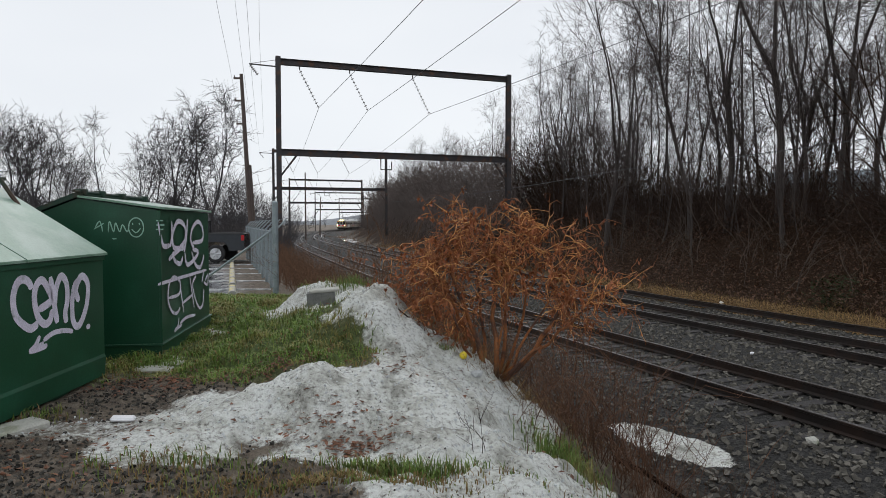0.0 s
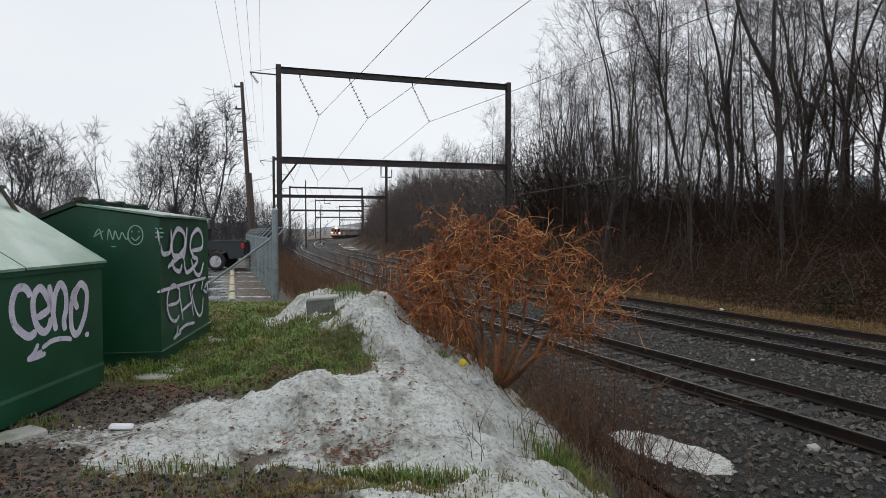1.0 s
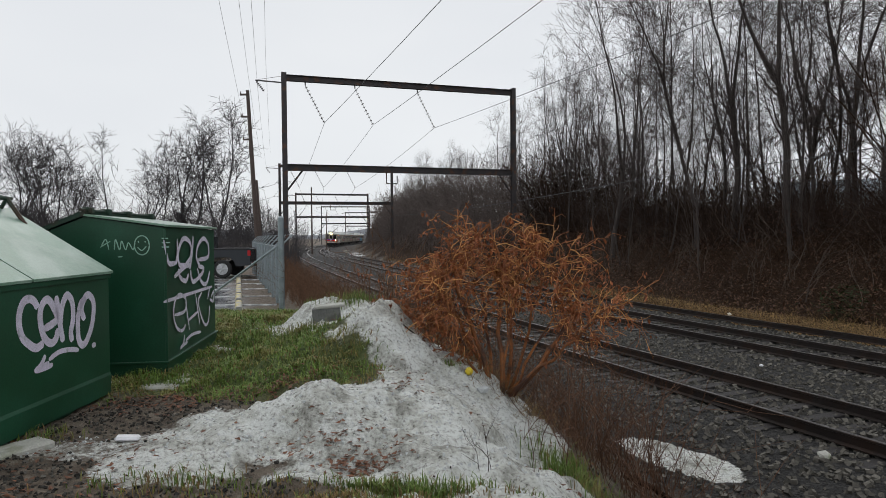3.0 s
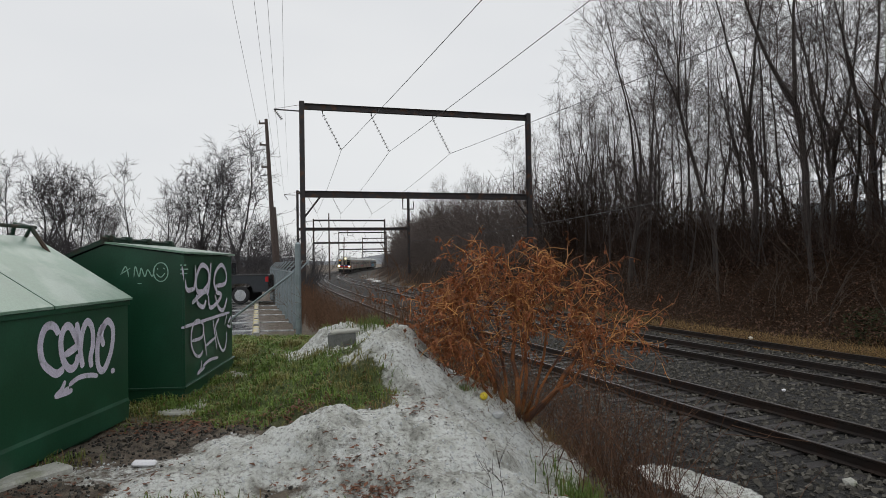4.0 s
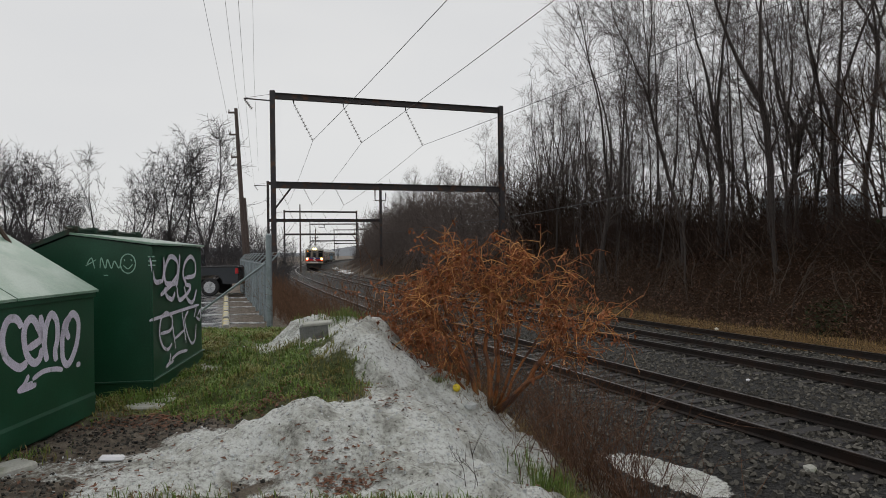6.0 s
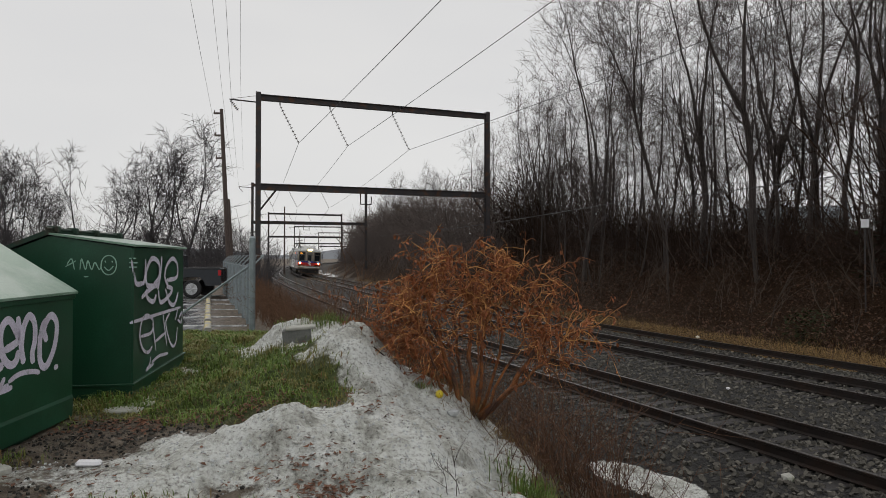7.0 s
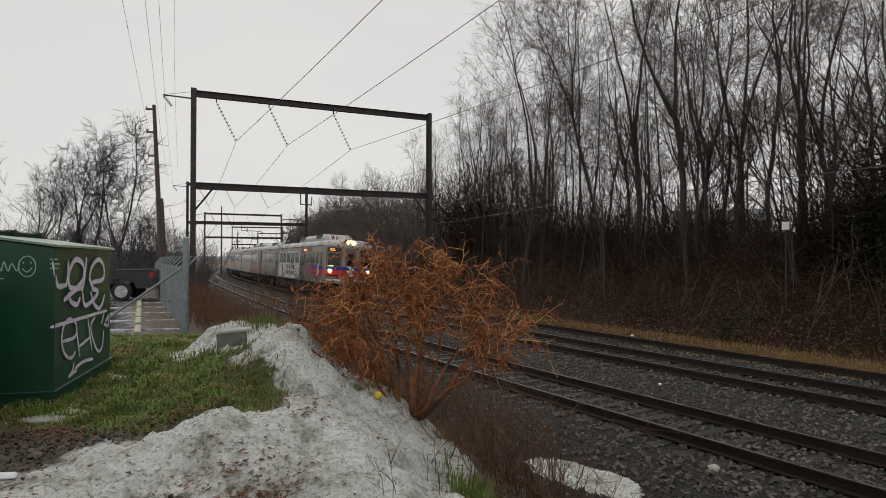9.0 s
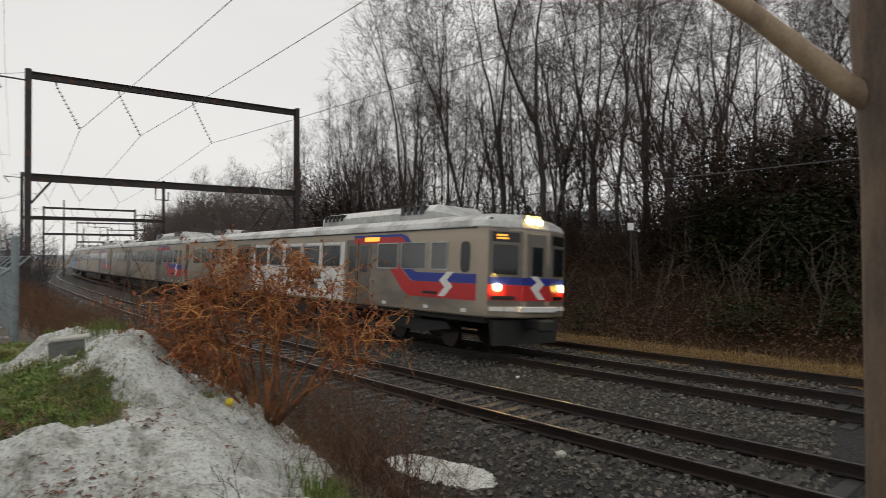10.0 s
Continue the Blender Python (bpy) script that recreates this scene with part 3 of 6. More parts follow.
def string(parent, a, b, n):
    """An insulator string: a chain of porcelain discs."""
    a, b = Vector(a), Vector(b)
    g = Geo()
    g.tube([a, b], 0.02, 4)
    d = (b - a)
    for i in range(n):
        c = a + d * ((i + 0.6) / n)
        u = d.normalized()
        g.tube([c - u * 0.035, c + u * 0.01, c + u * 0.03], [0.04, 0.13, 0.05], 8)
    part("insulator_string", g, PORCELAIN, parent, "brown porcelain disc insulators")


def wire(pts, r=0.02, name="wire", label="dark overhead wire", sag=0.0, n=10):
    g = Geo()
    out = []
    for a, b in zip(pts[:-1], pts[1:]):
        a, b = Vector(a), Vector(b)
        for i in range(n):
            t = i / n
            p = a.lerp(b, t)
            p.z -= sag * 4 * t * (1 - t) * (b - a).length / 50
            out.append(p)
    out.append(Vector(pts[-1]))
    g.tube(out, r, 4)
    return thing(name, g, CABLE, label, "wire", "overhead wires")


def build_gantries():
    spec = [(-11.35, 44.0, 5.07, 49.5, 12.7, 6.5), (-24.3, 91.0, -8.6, 96.0, 11.9, 6.6), (-37.5, 155.0, -20.6, 161.0, 12.2, 6.6),
            (-47.6, 236.0, -30.2, 240.0, 12.9, 6.6), (-48.5, 296.0, -34.5, 299.0, 12.9, 6.6)]
    nodes = []
    for i, s in enumerate(spec):
        g_ob, base, span = gantry(*s)
        top = s[4]
        hung = []
        for hx, hz in ((1.45, 0), (4.95, 0), (9.6, 0)):
            a = base @ Vector((hx, 0, top - 0.45))
            b = base @ Vector((hx + 1.3, 0, top - 3.0))
            hang = Geo()
            hang.tube([base @ Vector((hx, 0, top - 0.2)), a], 0.045, 5)
            part("hanger", hang, STEEL, g_ob)
            string(g_ob, a, b, 11)
            hung.append(b)
        nodes.append(hung)
        sig = Geo()
        sig.tube([(7.2, 0, s[5] - 0.2), (7.2, 0, s[5] - 1.0), (8.0, 0, s[5] - 1.0), (8.0, 0, s[5] - 0.45)], 0.05, 5)
        part("steady_arm", sig, STEEL, g_ob, m=base)
    for k, off in enumerate((OFF_NEAR, 0.0, 3.7)):
        x, y, _ = on_line(-8, off)
        pts = [Vector((x, y, (13.0, 12.9, 9.0)[k]))] + [h[k] for h in nodes]
        wire(pts, 0.015, "messenger_wire", "dark messenger wire over the tracks", 0.25)
    # feeder wires on the side arms and beyond
    for dz, dx in ((12.3, -13.2), (13.6, -13.9), (14.4, -12.6), (13.0, -14.8)):
        pts = [(dx + 24, -40, dz + 4), (dx, 44, dz), (dx - 13, 91, dz - 0.6)]
        wire(pts, 0.010, "feeder_wire", "thin dark feeder wire", 0.6)


build_gantries()


def far_ridge():
    """Low hazy hills closing the horizon; the haze is in their pale bluish colour."""
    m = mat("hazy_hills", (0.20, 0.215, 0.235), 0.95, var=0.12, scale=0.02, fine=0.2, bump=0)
    g = Geo()
    v, n = [], 160
    for i in range(n):
        a = radians(-75 + 150 * i / (n - 1))
        r = 900 + 60 * math.sin(i * 0.21)
        h = 13 + 6 * math.sin(i * 0.17) + 3 * math.sin(i * 0.53 + 1) + random.uniform(-0.8, 0.8)
        for rr, z in ((r - 40, -4), (r, h), (r + 120, h * 0.7), (r + 160, -4)):
            v.append((rr * math.sin(a), rr * math.cos(a), z))
    g.add(v, [(4 * i + k, 4 * i + k + 4, 4 * i + k + 5, 4 * i + k + 1) for i in range(n - 1) for k in range(3)])
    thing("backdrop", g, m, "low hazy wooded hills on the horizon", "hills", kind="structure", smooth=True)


far_ridge()


# ---------- vegetation ----------
def turn_dir(d, tilt, spin):
    u = d.orthogonal().normalized()
    w = d.cross(u)
    return (d * math.cos(tilt) + (u * math.cos(spin) + w * math.sin(spin)) * math.sin(tilt)).normalized()


def limb(geo, rnd, p, d, length, r0, r1, n, sides, wander, lift):
    """A wandering tapered limb; returns its points and directions."""
    pts, dirs = [Vector(p)], [Vector(d)]
    for i in range(n):
        d = (d + Vector((rnd.gauss(0, wander), rnd.gauss(0, wander), rnd.gauss(0, wander) + lift))).normalized()
        pts.append(pts[-1] + d * (length / n))
        dirs.append(d)
    rad = [r0 + (r1 - r0) * (i / n) ** 0.8 for i in range(n + 1)]
    geo.tube(pts, rad, sides, cap=False)
    return pts, dirs, rad


def tree_meshes(seed, height, r, first, n1, fork, spread=0.6, bark=None, twig=None, dense=1.0, stout=1.0):
    """Trunk and crown meshes of a bare tree."""
    rnd = random.Random(seed)
    trunk, crown = Geo(), Geo()
    stems = []
    pts, dirs, rad = limb(trunk, rnd, (0, 0, -0.3), Vector((rnd.gauss(0, 0.04), rnd.gauss(0, 0.04), 1)), height * (fork if fork else 0.97), r, r * (0.72 if fork else 0.08), 14, 7, 0.055, 0.03)
    trunk.tube([(0, 0, -0.35), (0, 0, 0.25), (0, 0, 0.7)], [r * 1.7, r * 1.18, r * 0.98], 8, cap=False)
    stems.append((pts, dirs, rad, height * (fork or 0.97)))
    if fork:
        for k in range(rnd.choice((2, 2, 3))):
            d = turn_dir(dirs[-1], rnd.uniform(0.14, 0.34), k * 2.6 + rnd.uniform(0, 1))
            stems.append((*limb(trunk, rnd, pts[-1] - dirs[-1] * 0.1, d, height * (0.97 - fork), r * 0.62, r * 0.07, 10, 6, 0.085, 0.06), height * (1 - fork)))
    for si, (sp, sd, sr, sl) in enumerate(stems):
        whole = si == 0
        count = int(n1 * (1 if whole else 0.6))
        for _ in range(count):
            t = rnd.uniform(first, 0.97) if whole and not fork else rnd.uniform(0.55 if whole else 0.15, 0.97)
            q = t * (len(sp) - 1)
            i = min(int(q), len(sp) - 2)
            p = sp[i].lerp(sp[i + 1], q - i)
            d = turn_dir(sd[i], rnd.uniform(0.35, 0.85) * (1.1 if t < 0.6 else 0.9), rnd.uniform(0, 6.28))
            L = height * spread * rnd.uniform(0.25, 0.5) * (1.15 - 0.7 * t)
            rr = sr[i] * rnd.uniform(0.2, 0.38)
            a = limb(crown, rnd, p, d, L, rr, rr * 0.25, 5, 5, 0.14, 0.11)
            for _ in range(int(5 * dense)):
                u = rnd.uniform(0.25, 1.0)
                j = min(int(u * 5), 4)
                d2 = turn_dir(a[1][j], rnd.uniform(0.45, 1.05), rnd.uniform(0, 6.28))
                b = limb(crown, rnd, a[0][j].lerp(a[0][j + 1], rnd.random()), d2, L * rnd.uniform(0.3, 0.6), max(a[2][j] * 0.5, 0.013 * stout), 0.006 * stout, 3, 4, 0.16, 0.08)
                for _ in range(int(4 * dense)):
                    j2 = rnd.randrange(3)
                    d3 = turn_dir(b[1][j2], rnd.uniform(0.45, 1.15), rnd.uniform(0, 6.28))
                    c = limb(crown, rnd, b[0][j2].lerp(b[0][j2 + 1], rnd.random()), d3, L * rnd.uniform(0.18, 0.38), 0.0095 * stout, 0.0055 * stout, 1, 3, 0.2, 0.06)
                    for _ in range(2):
                        d4 = turn_dir(c[1][1], rnd.uniform(0.3, 0.8), rnd.uniform(0, 6.28))
                        e = c[0][0].lerp(c[0][1], rnd.uniform(0.3, 1.0))
                        crown.tube([e, e + d4 * rnd.uniform(0.4, 1.0)], [0.0068 * stout, 0.004 * stout], 3, cap=False)
    return trunk.mesh("trunk", bark or BARK, smooth=True), crown.mesh("crown", twig or TWIG, smooth=True)


def plant_tree(meshes, x, y, scale, turn, label, group, lean=(0, 0), category="tree", sink=0.1):
    ob = empty("tree", pose(x, y, gz(x, y) - sink, lean[0], lean[1], turn) @ Matrix.Diagonal((scale, scale, scale, 1)), label, category, group)
    for name, me in zip(("trunk", "crown"), meshes):
        o = new(name, me)
        o.parent = ob
    return ob


WOOD = [tree_meshes(11, 19, 0.14, 0.18, 21, 0), tree_meshes(12, 17, 0.11, 0.2, 18, 0, 0.55), tree_meshes(13, 19, 0.2, 0.3, 15, 0.42, 0.7),
        tree_meshes(14, 20, 0.17, 0.3, 16, 0.3, 0.65), tree_meshes(15, 16, 0.085, 0.2, 18, 0, 0.5), tree_meshes(16, 18, 0.12, 0.25, 16, 0.55, 0.6)]
AFAR = [tree_meshes(21, 13, 0.2, 0.25, 24, 0.3, 0.85, BARK_LEFT, BARK_LEFT, 0.85, 1.9), tree_meshes(22, 14, 0.16, 0.15, 34, 0, 0.75, BARK_LEFT, BARK_LEFT, 0.75, 1.9),
        tree_meshes(23, 13, 0.15, 0.45, 14, 0, 0.75, BARK_LEFT, BARK_LEFT, 0.7, 2.2)]

THIN = [tree_meshes(41, 18, 0.13, 0.18, 16, 0, 0.6, None, None, 0.8), tree_meshes(42, 17, 0.1, 0.2, 15, 0, 0.5, None, None, 0.8), tree_meshes(43, 18, 0.15, 0.3, 12, 0.45, 0.7, None, None, 0.8)]
DISTANT = [tree_meshes(31, 13, 0.2, 0.2, 12, 0.3, 0.85, BARK_LEFT, BARK_LEFT, 0.8), tree_meshes(32, 14, 0.2, 0.15, 16, 0, 0.75, BARK_LEFT, BARK_LEFT, 0.8)]


def bearing(px, depth):
    return (px - 784) / 1120 * depth, depth


def build_trees():
    rnd = random.Random(5)
    # the trunks that stand out on the bank: bearing, distance, kind, size, turn
    for px, dep, kind, sc, tu in ((1072, 33, 3, 0.95, 10), (1103, 36, 0, 1.0, 80), (1118, 40, 1, 1.1, 33), (1166, 34, 1, 1.05, 150), (1218, 30, 5, 1.0, 200), (1287, 29, 2, 1.0, 20),
                                  (1312, 33, 0, 1.0, 250), (1340, 31, 4, 1.2, 120), (1378, 27, 2, 1.05, 95), (1400, 30, 3, 1.0, 310), (1452, 29, 1, 1.15, 60), (1482, 26, 0, 1.05, 170),
                                  (1502, 27, 3, 1.0, 230), (1560, 25, 5, 1.1, 20), (1610, 27, 2, 0.95, 130), (1700, 25, 3, 1.0, 210), (1775, 28, 5, 1.1, 40), (1850, 24, 1, 1.2, 300),
                                  (1960, 26, 3, 0.9, 75), (2080, 25, 2, 1.0, 10), (2200, 26, 0, 1.1, 200), (1905, 29, 0, 1.1, 66), (2010, 31, 3, 1.0, 166), (2330, 26, 3, 1.0, 5)):
        x, y = bearing(px, dep * 1.38)
        plant_tree(WOOD[kind], x, y, sc * 1.15, tu, "tall bare grey-brown tree on the wooded bank", "bank trees", (rnd.uniform(-5, 5), rnd.uniform(-5, 5)))
    # the wood behind them
    for i in range(78):
        y = rnd.uniform(14, 112)
        d = rnd.uniform(19, 25) + rnd.choice((0, 4, 9, 16, 24)) - smoothf(45, 70, y) * 5
        x = on_line(y, d)[0]
        if x / max(y, 1) < 0.11 + 0.05 * smoothf(80, 110, y) and y < 75:
            continue
        k = rnd.choice((0, 1, 2))
        plant_tree(THIN[k], x, y, rnd.uniform(0.75, 1.1) * (1 - 0.38 * smoothf(58, 95, y)), rnd.uniform(0, 360), "slim bare tree in the wood", "bank trees", (rnd.uniform(-6, 6), rnd.uniform(-6, 6)))
    # understorey along the crest
    for i in range(64):
        y = 8 + 62 * rnd.random()
        x, yy, _ = on_line(y, rnd.uniform(13, 23))
        plant_tree(THIN[rnd.randrange(2)], x, yy, rnd.uniform(0.22, 0.6), rnd.uniform(0, 360), "young bare tree in the undergrowth", "young trees", (rnd.uniform(-7, 7), rnd.uniform(-7, 7)))
    # trees beyond the parking lot
    for px, dep, k, sc in ((12, 62, 0, 0.95), (60, 60, 0, 0.9), (85, 66, 2, 0.95), (-40, 60, 1, 0.9), (30, 75, 2, 1.0), (130, 70, 0, 0.75), (192, 64, 2, 0.95), (240, 68, 0, 0.8), (268, 66, 2, 0.85),
                           (310, 64, 0, 0.95), (338, 62, 1, 1.02), (362, 60, 1, 1.06), (385, 62, 1, 0.92), (400, 75, 0, 0.6), (-120, 60, 0, 1.0), (465, 85, 0, 0.5), (420, 80, 0, 0.55), (160, 85, 0, 0.8)):
        x, y = bearing(px, dep)
        plant_tree(AFAR[k], x, y, sc, rnd.uniform(0, 360), "bare grey tree beyond the wet parking lot", "parking lot trees")
    # woods far off down the line
    for i in range(32):
        y = rnd.uniform(150, 420)
        x = line_x(y) + rnd.choice((-1, -1, 1)) * rnd.uniform(16, 75)
        plant_tree(DISTANT[i % 2], x, y, rnd.uniform(0.5, 0.8), rnd.uniform(0, 360), "hazy bare tree far down the line", "distant trees")


def smoothf(a, b, v):
    return float(smooth(a, b, v))


build_trees()


def stems_geo(rnd, spots, h, r, kinks=3, lean=0.25, sides=3, fork=2):
    """Many thin bent stems with side twigs."""
    g = Geo()
    for x, y, s in spots:
        z = gz(x, y) - 0.05
        d = Vector((rnd.gauss(0, lean), rnd.gauss(0, lean), 1)).normalized()
        L = h * s
        p = Vector((x, y, z))
        pts = [p]
        for i in range(kinks):
            d = (d + Vector((rnd.gauss(0, 0.18), rnd.gauss(0, 0.18), rnd.gauss(-0.04, 0.1)))).normalized()
            pts.append(pts[-1] + d * L / kinks)
        g.tube(pts, [r * s * (1 - 0.75 * i / kinks) for i in range(kinks + 1)], sides, cap=False)
        for _ in range(fork):
            i = rnd.randrange(1, kinks + 1)
            q = pts[i - 1].lerp(pts[i], rnd.random())
            e = turn_dir(d, rnd.uniform(0.4, 1.0), rnd.uniform(0, 6.28))
            m = q + e * L * rnd.uniform(0.15, 0.3)
            g.tube([q, m, m + (e + Vector((rnd.gauss(0, 0.3), rnd.gauss(0, 0.3), 0.2))).normalized() * L * 0.2], [r * s * 0.55, r * s * 0.4, r * s * 0.2], sides, cap=False)
    return g


def leaf_geo(rnd, spots, size, droop=0.6):
    """Small bent leaves, two faces each."""
    g = Geo()
    for p in spots:
        p = Vector(p)
        a = rnd.uniform(0, 6.28)
        d = Vector((math.cos(a), math.sin(a), rnd.uniform(-1.4, 0.4) * droop)).normalized()
        w = d.cross(Vector((0, 0, 1))).normalized()
        n = w.cross(d)
        L = size * rnd.uniform(0.6, 1.3)
        c = p + d * L * 0.5 + n * L * rnd.uniform(-0.2, 0.2)
        g.add([p, c + w * L * 0.26, p + d * L, c - w * L * 0.26], [(0, 1, 2), (0, 2, 3)])
    return g


def stuff(name, geo, material, label, category):
    return tagged(new(name, geo.mesh(name, material)), label, category, kind="stuff")


def build_undergrowth():
    rnd = random.Random(8)
    # on the bank opposite
    spots = []
    while len(spots) < 8200:
        y = 4 + 62 * rnd.random() ** 1.2
        d = 7.2 + abs(rnd.gauss(0, 9.0))
        if d > 32:
            continue
        x, yy, _ = on_line(y, d)
        spots.append((x, yy, rnd.uniform(0.3, 1.25) * (0.35 + 0.5 * smoothf(7.5, 14, d) + 0.75 * smoothf(15, 21, d))))
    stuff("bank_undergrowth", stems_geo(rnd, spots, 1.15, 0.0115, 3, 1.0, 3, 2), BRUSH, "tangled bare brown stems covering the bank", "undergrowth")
    spots = []
    while len(spots) < 420:
        y = 6 + 60 * rnd.random() ** 1.15
        d = 9.0 + abs(rnd.gauss(0, 7.5))
        x, yy, _ = on_line(y, d)
        spots.append((x, yy, rnd.uniform(0.35, 1.3)))
    stuff("pale_saplings", stems_geo(rnd, spots, 2.9, 0.02, 5, 0.38, 4, 4), PALE_BRUSH, "thin pale bare saplings on the bank", "saplings")
    pts = []
    for _ in range(27000):
        y = 4 + 62 * rnd.random() ** 1.2
        d = 6.8 + abs(rnd.gauss(0, 8.5))
        x, yy, _ = on_line(y, d)
        pts.append((x, yy, gz(x, yy) + abs(rnd.gauss(0, 0.5)) * (0.5 + 0.5 * math.sin(0.9 * x + 0.7 * yy) ** 2)))
    for _ in range(17000):
        y = 3 + 58 * rnd.random()
        d = 15 + abs(rnd.gauss(0, 6.0))
        x, yy, _ = on_line(y, d)
        clump = float(lattice(x / 2.2 + 3, yy / 2.2, 5)) * float(lattice(x / 6 + 5, yy / 6, 8))
        pts.append((x, yy, gz(x, yy) + 5.0 * clump * rnd.random() ** 0.8))
    stuff("bank_leaf_litter", leaf_geo(rnd, pts, 0.15, 0.8), BANKLEAF, "dead brown leaves caught in the brush", "dead leaves")
    spots = []
    while len(spots) < 5600:
        y = 3 + 62 * rnd.random()
        d = 17 + abs(rnd.gauss(0, 6.5))
        x, yy, _ = on_line(y, d)
        if yy > 3:
            clump = float(lattice(x / 2.6, yy / 2.6, 3)) * float(lattice(x / 7 + 5, yy / 7, 8))
            spots.append((x, yy, rnd.uniform(0.35, 1.0) ** 1.5 * (0.7 + 3.5 * clump)))
    stuff("crest_thicket", stems_geo(rnd, spots, 3.4, 0.021, 4, 0.4, 3, 5), THICKET, "dark tangled thicket along the top of the bank", "thicket")
    # tall thicket further along the bank
    spots = []
    while len(spots) < 3400:
        y = rnd.uniform(58, 170)
        d = 9.6 + abs(rnd.gauss(0, 7.0))
        x, yy, _ = on_line(y, d)
        spots.append((x, yy, rnd.uniform(0.5, 1.15) * (0.35 + 0.75 * smoothf(9, 15, d))))
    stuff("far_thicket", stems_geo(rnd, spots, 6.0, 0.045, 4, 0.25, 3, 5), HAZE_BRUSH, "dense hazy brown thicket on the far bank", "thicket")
    # straw at the foot of the bank
    spots = []
    for _ in range(7000):
        y = 8 + 80 * rnd.random() ** 1.6
        d = 6.25 + abs(rnd.gauss(0, 1.0))
        x, yy, _ = on_line(y, d)
        spots.append((x, yy, rnd.uniform(0.4, 1.2)))
    stuff("dry_grass", stems_geo(rnd, spots, 0.42, 0.006, 2, 0.7, 3, 0), DRYGRASS, "straw-coloured dry grass at the foot of the bank", "dry grass")
    # brush between the fence and the near track
    spots = []
    for _ in range(3600):
        y = rnd.uniform(11.5, 50)
        dn = rnd.uniform(3.6, 6.5)
        x, yy, _ = on_line(y, OFF_NEAR - dn)
        spots.append((x, yy, rnd.uniform(0.4, 1.1)))
    stuff("slope_brush", stems_geo(rnd, spots, 1.25, 0.008, 3, 0.3, 3, 3), RED_BRUSH, "reddish brown dead brush on the slope beside the track", "brush")
    # hedge and scrub beyond the parking lot
    spots = []
    for _ in range(2200):
        px, dep = rnd.uniform(-260, 520), rnd.uniform(50, 78)
        x, y = bearing(px, dep)
        spots.append((x, y, rnd.uniform(0.4, 1.2)))
    stuff("scrub", stems_geo(rnd, spots, 4.2, 0.03, 4, 0.25, 3, 5), BARK_LEFT, "grey-brown scrub along the parking lot", "scrub")
    # evergreen patches on the bank
    pts = []
    for cx, cy, r, k in ((17.3, 17.5, 1.3, 900), (19.3, 15.2, 1.0, 600), (13.6, 22.0, 0.7, 300), (21.5, 12.5, 1.4, 700)):
        for _ in range(k):
            x, y = rnd.gauss(cx, r * 0.6), rnd.gauss(cy, r * 0.6)
            pts.append((x, y, gz(x, y) + rnd.uniform(0.1, 1.1)))
    # further leaf clumps, added to darken the upper bank
    for cx, cy, r, k in ((20.5, 17.5, 1.6, 900), (24.0, 15.0, 2.2, 1300), (25.5, 10.5, 2.4, 1500), (21.5, 20.5, 1.6, 600), (18.5, 13.2, 1.3, 500), (29, 14, 2.5, 1500)):
        for _ in range(k):
            x, y = rnd.gauss(cx, r * 0.6), rnd.gauss(cy, r * 0.6)
            pts.append((x, y, gz(x, y) + 0.2 + 3.2 * rnd.random() ** 1.5))
    stuff("low_evergreens", leaf_geo(rnd, pts, 0.17), IVY, "dark green creeper leaves low on the bank", "creeper")
    # leaf mass added to close bright sky gaps above the bank
    pts = []
    for cx, cy, r, k in ((27, 20, 2.2, 2600), (31, 17, 2.5, 2600), (34, 12, 2.8, 2600), (24.5, 24, 2.0, 1500), (36, 20, 3.0, 1800), (30, 26, 2.2, 1800), (27, 30, 2.4, 2200), (34, 25, 3.0, 2200), (23, 27.5, 1.8, 1300), (40, 28, 3.2, 1500), (22.5, 23.5, 1.6, 1500), (25, 21.5, 2.2, 2600), (26.5, 24.5, 2.4, 2600), (22, 19.5, 1.6, 1400)):
        for _ in range(k):
            x, y = rnd.gauss(cx, r * 0.6), rnd.gauss(cy, r * 0.6)
            z = gz(x, y)
            pts += [(x, y, z + 0.1 + (5.6 if x > 23.5 else 3.6) * rnd.random() ** 1.5), (x + 0.1, y - 0.1, z + 2.8 * rnd.random())]
    stuff("evergreen_creeper", leaf_geo(rnd, pts, 0.3), IVY, "dark leaf mass added to darken the top of the bank", "creeper")


build_undergrowth()


def zigzag(rnd, p, d, length, n, bend, fall):
    """Points of a kinked twig that bends down as it goes."""
    pts, d = [Vector(p)], Vector(d).normalized()
    for k in range(n):
        d = (d + Vector((rnd.gauss(0, bend), rnd.gauss(0, bend), rnd.gauss(0, bend) - fall))).normalized()
        pts.append(pts[-1] + d * length / n)
    return pts, d


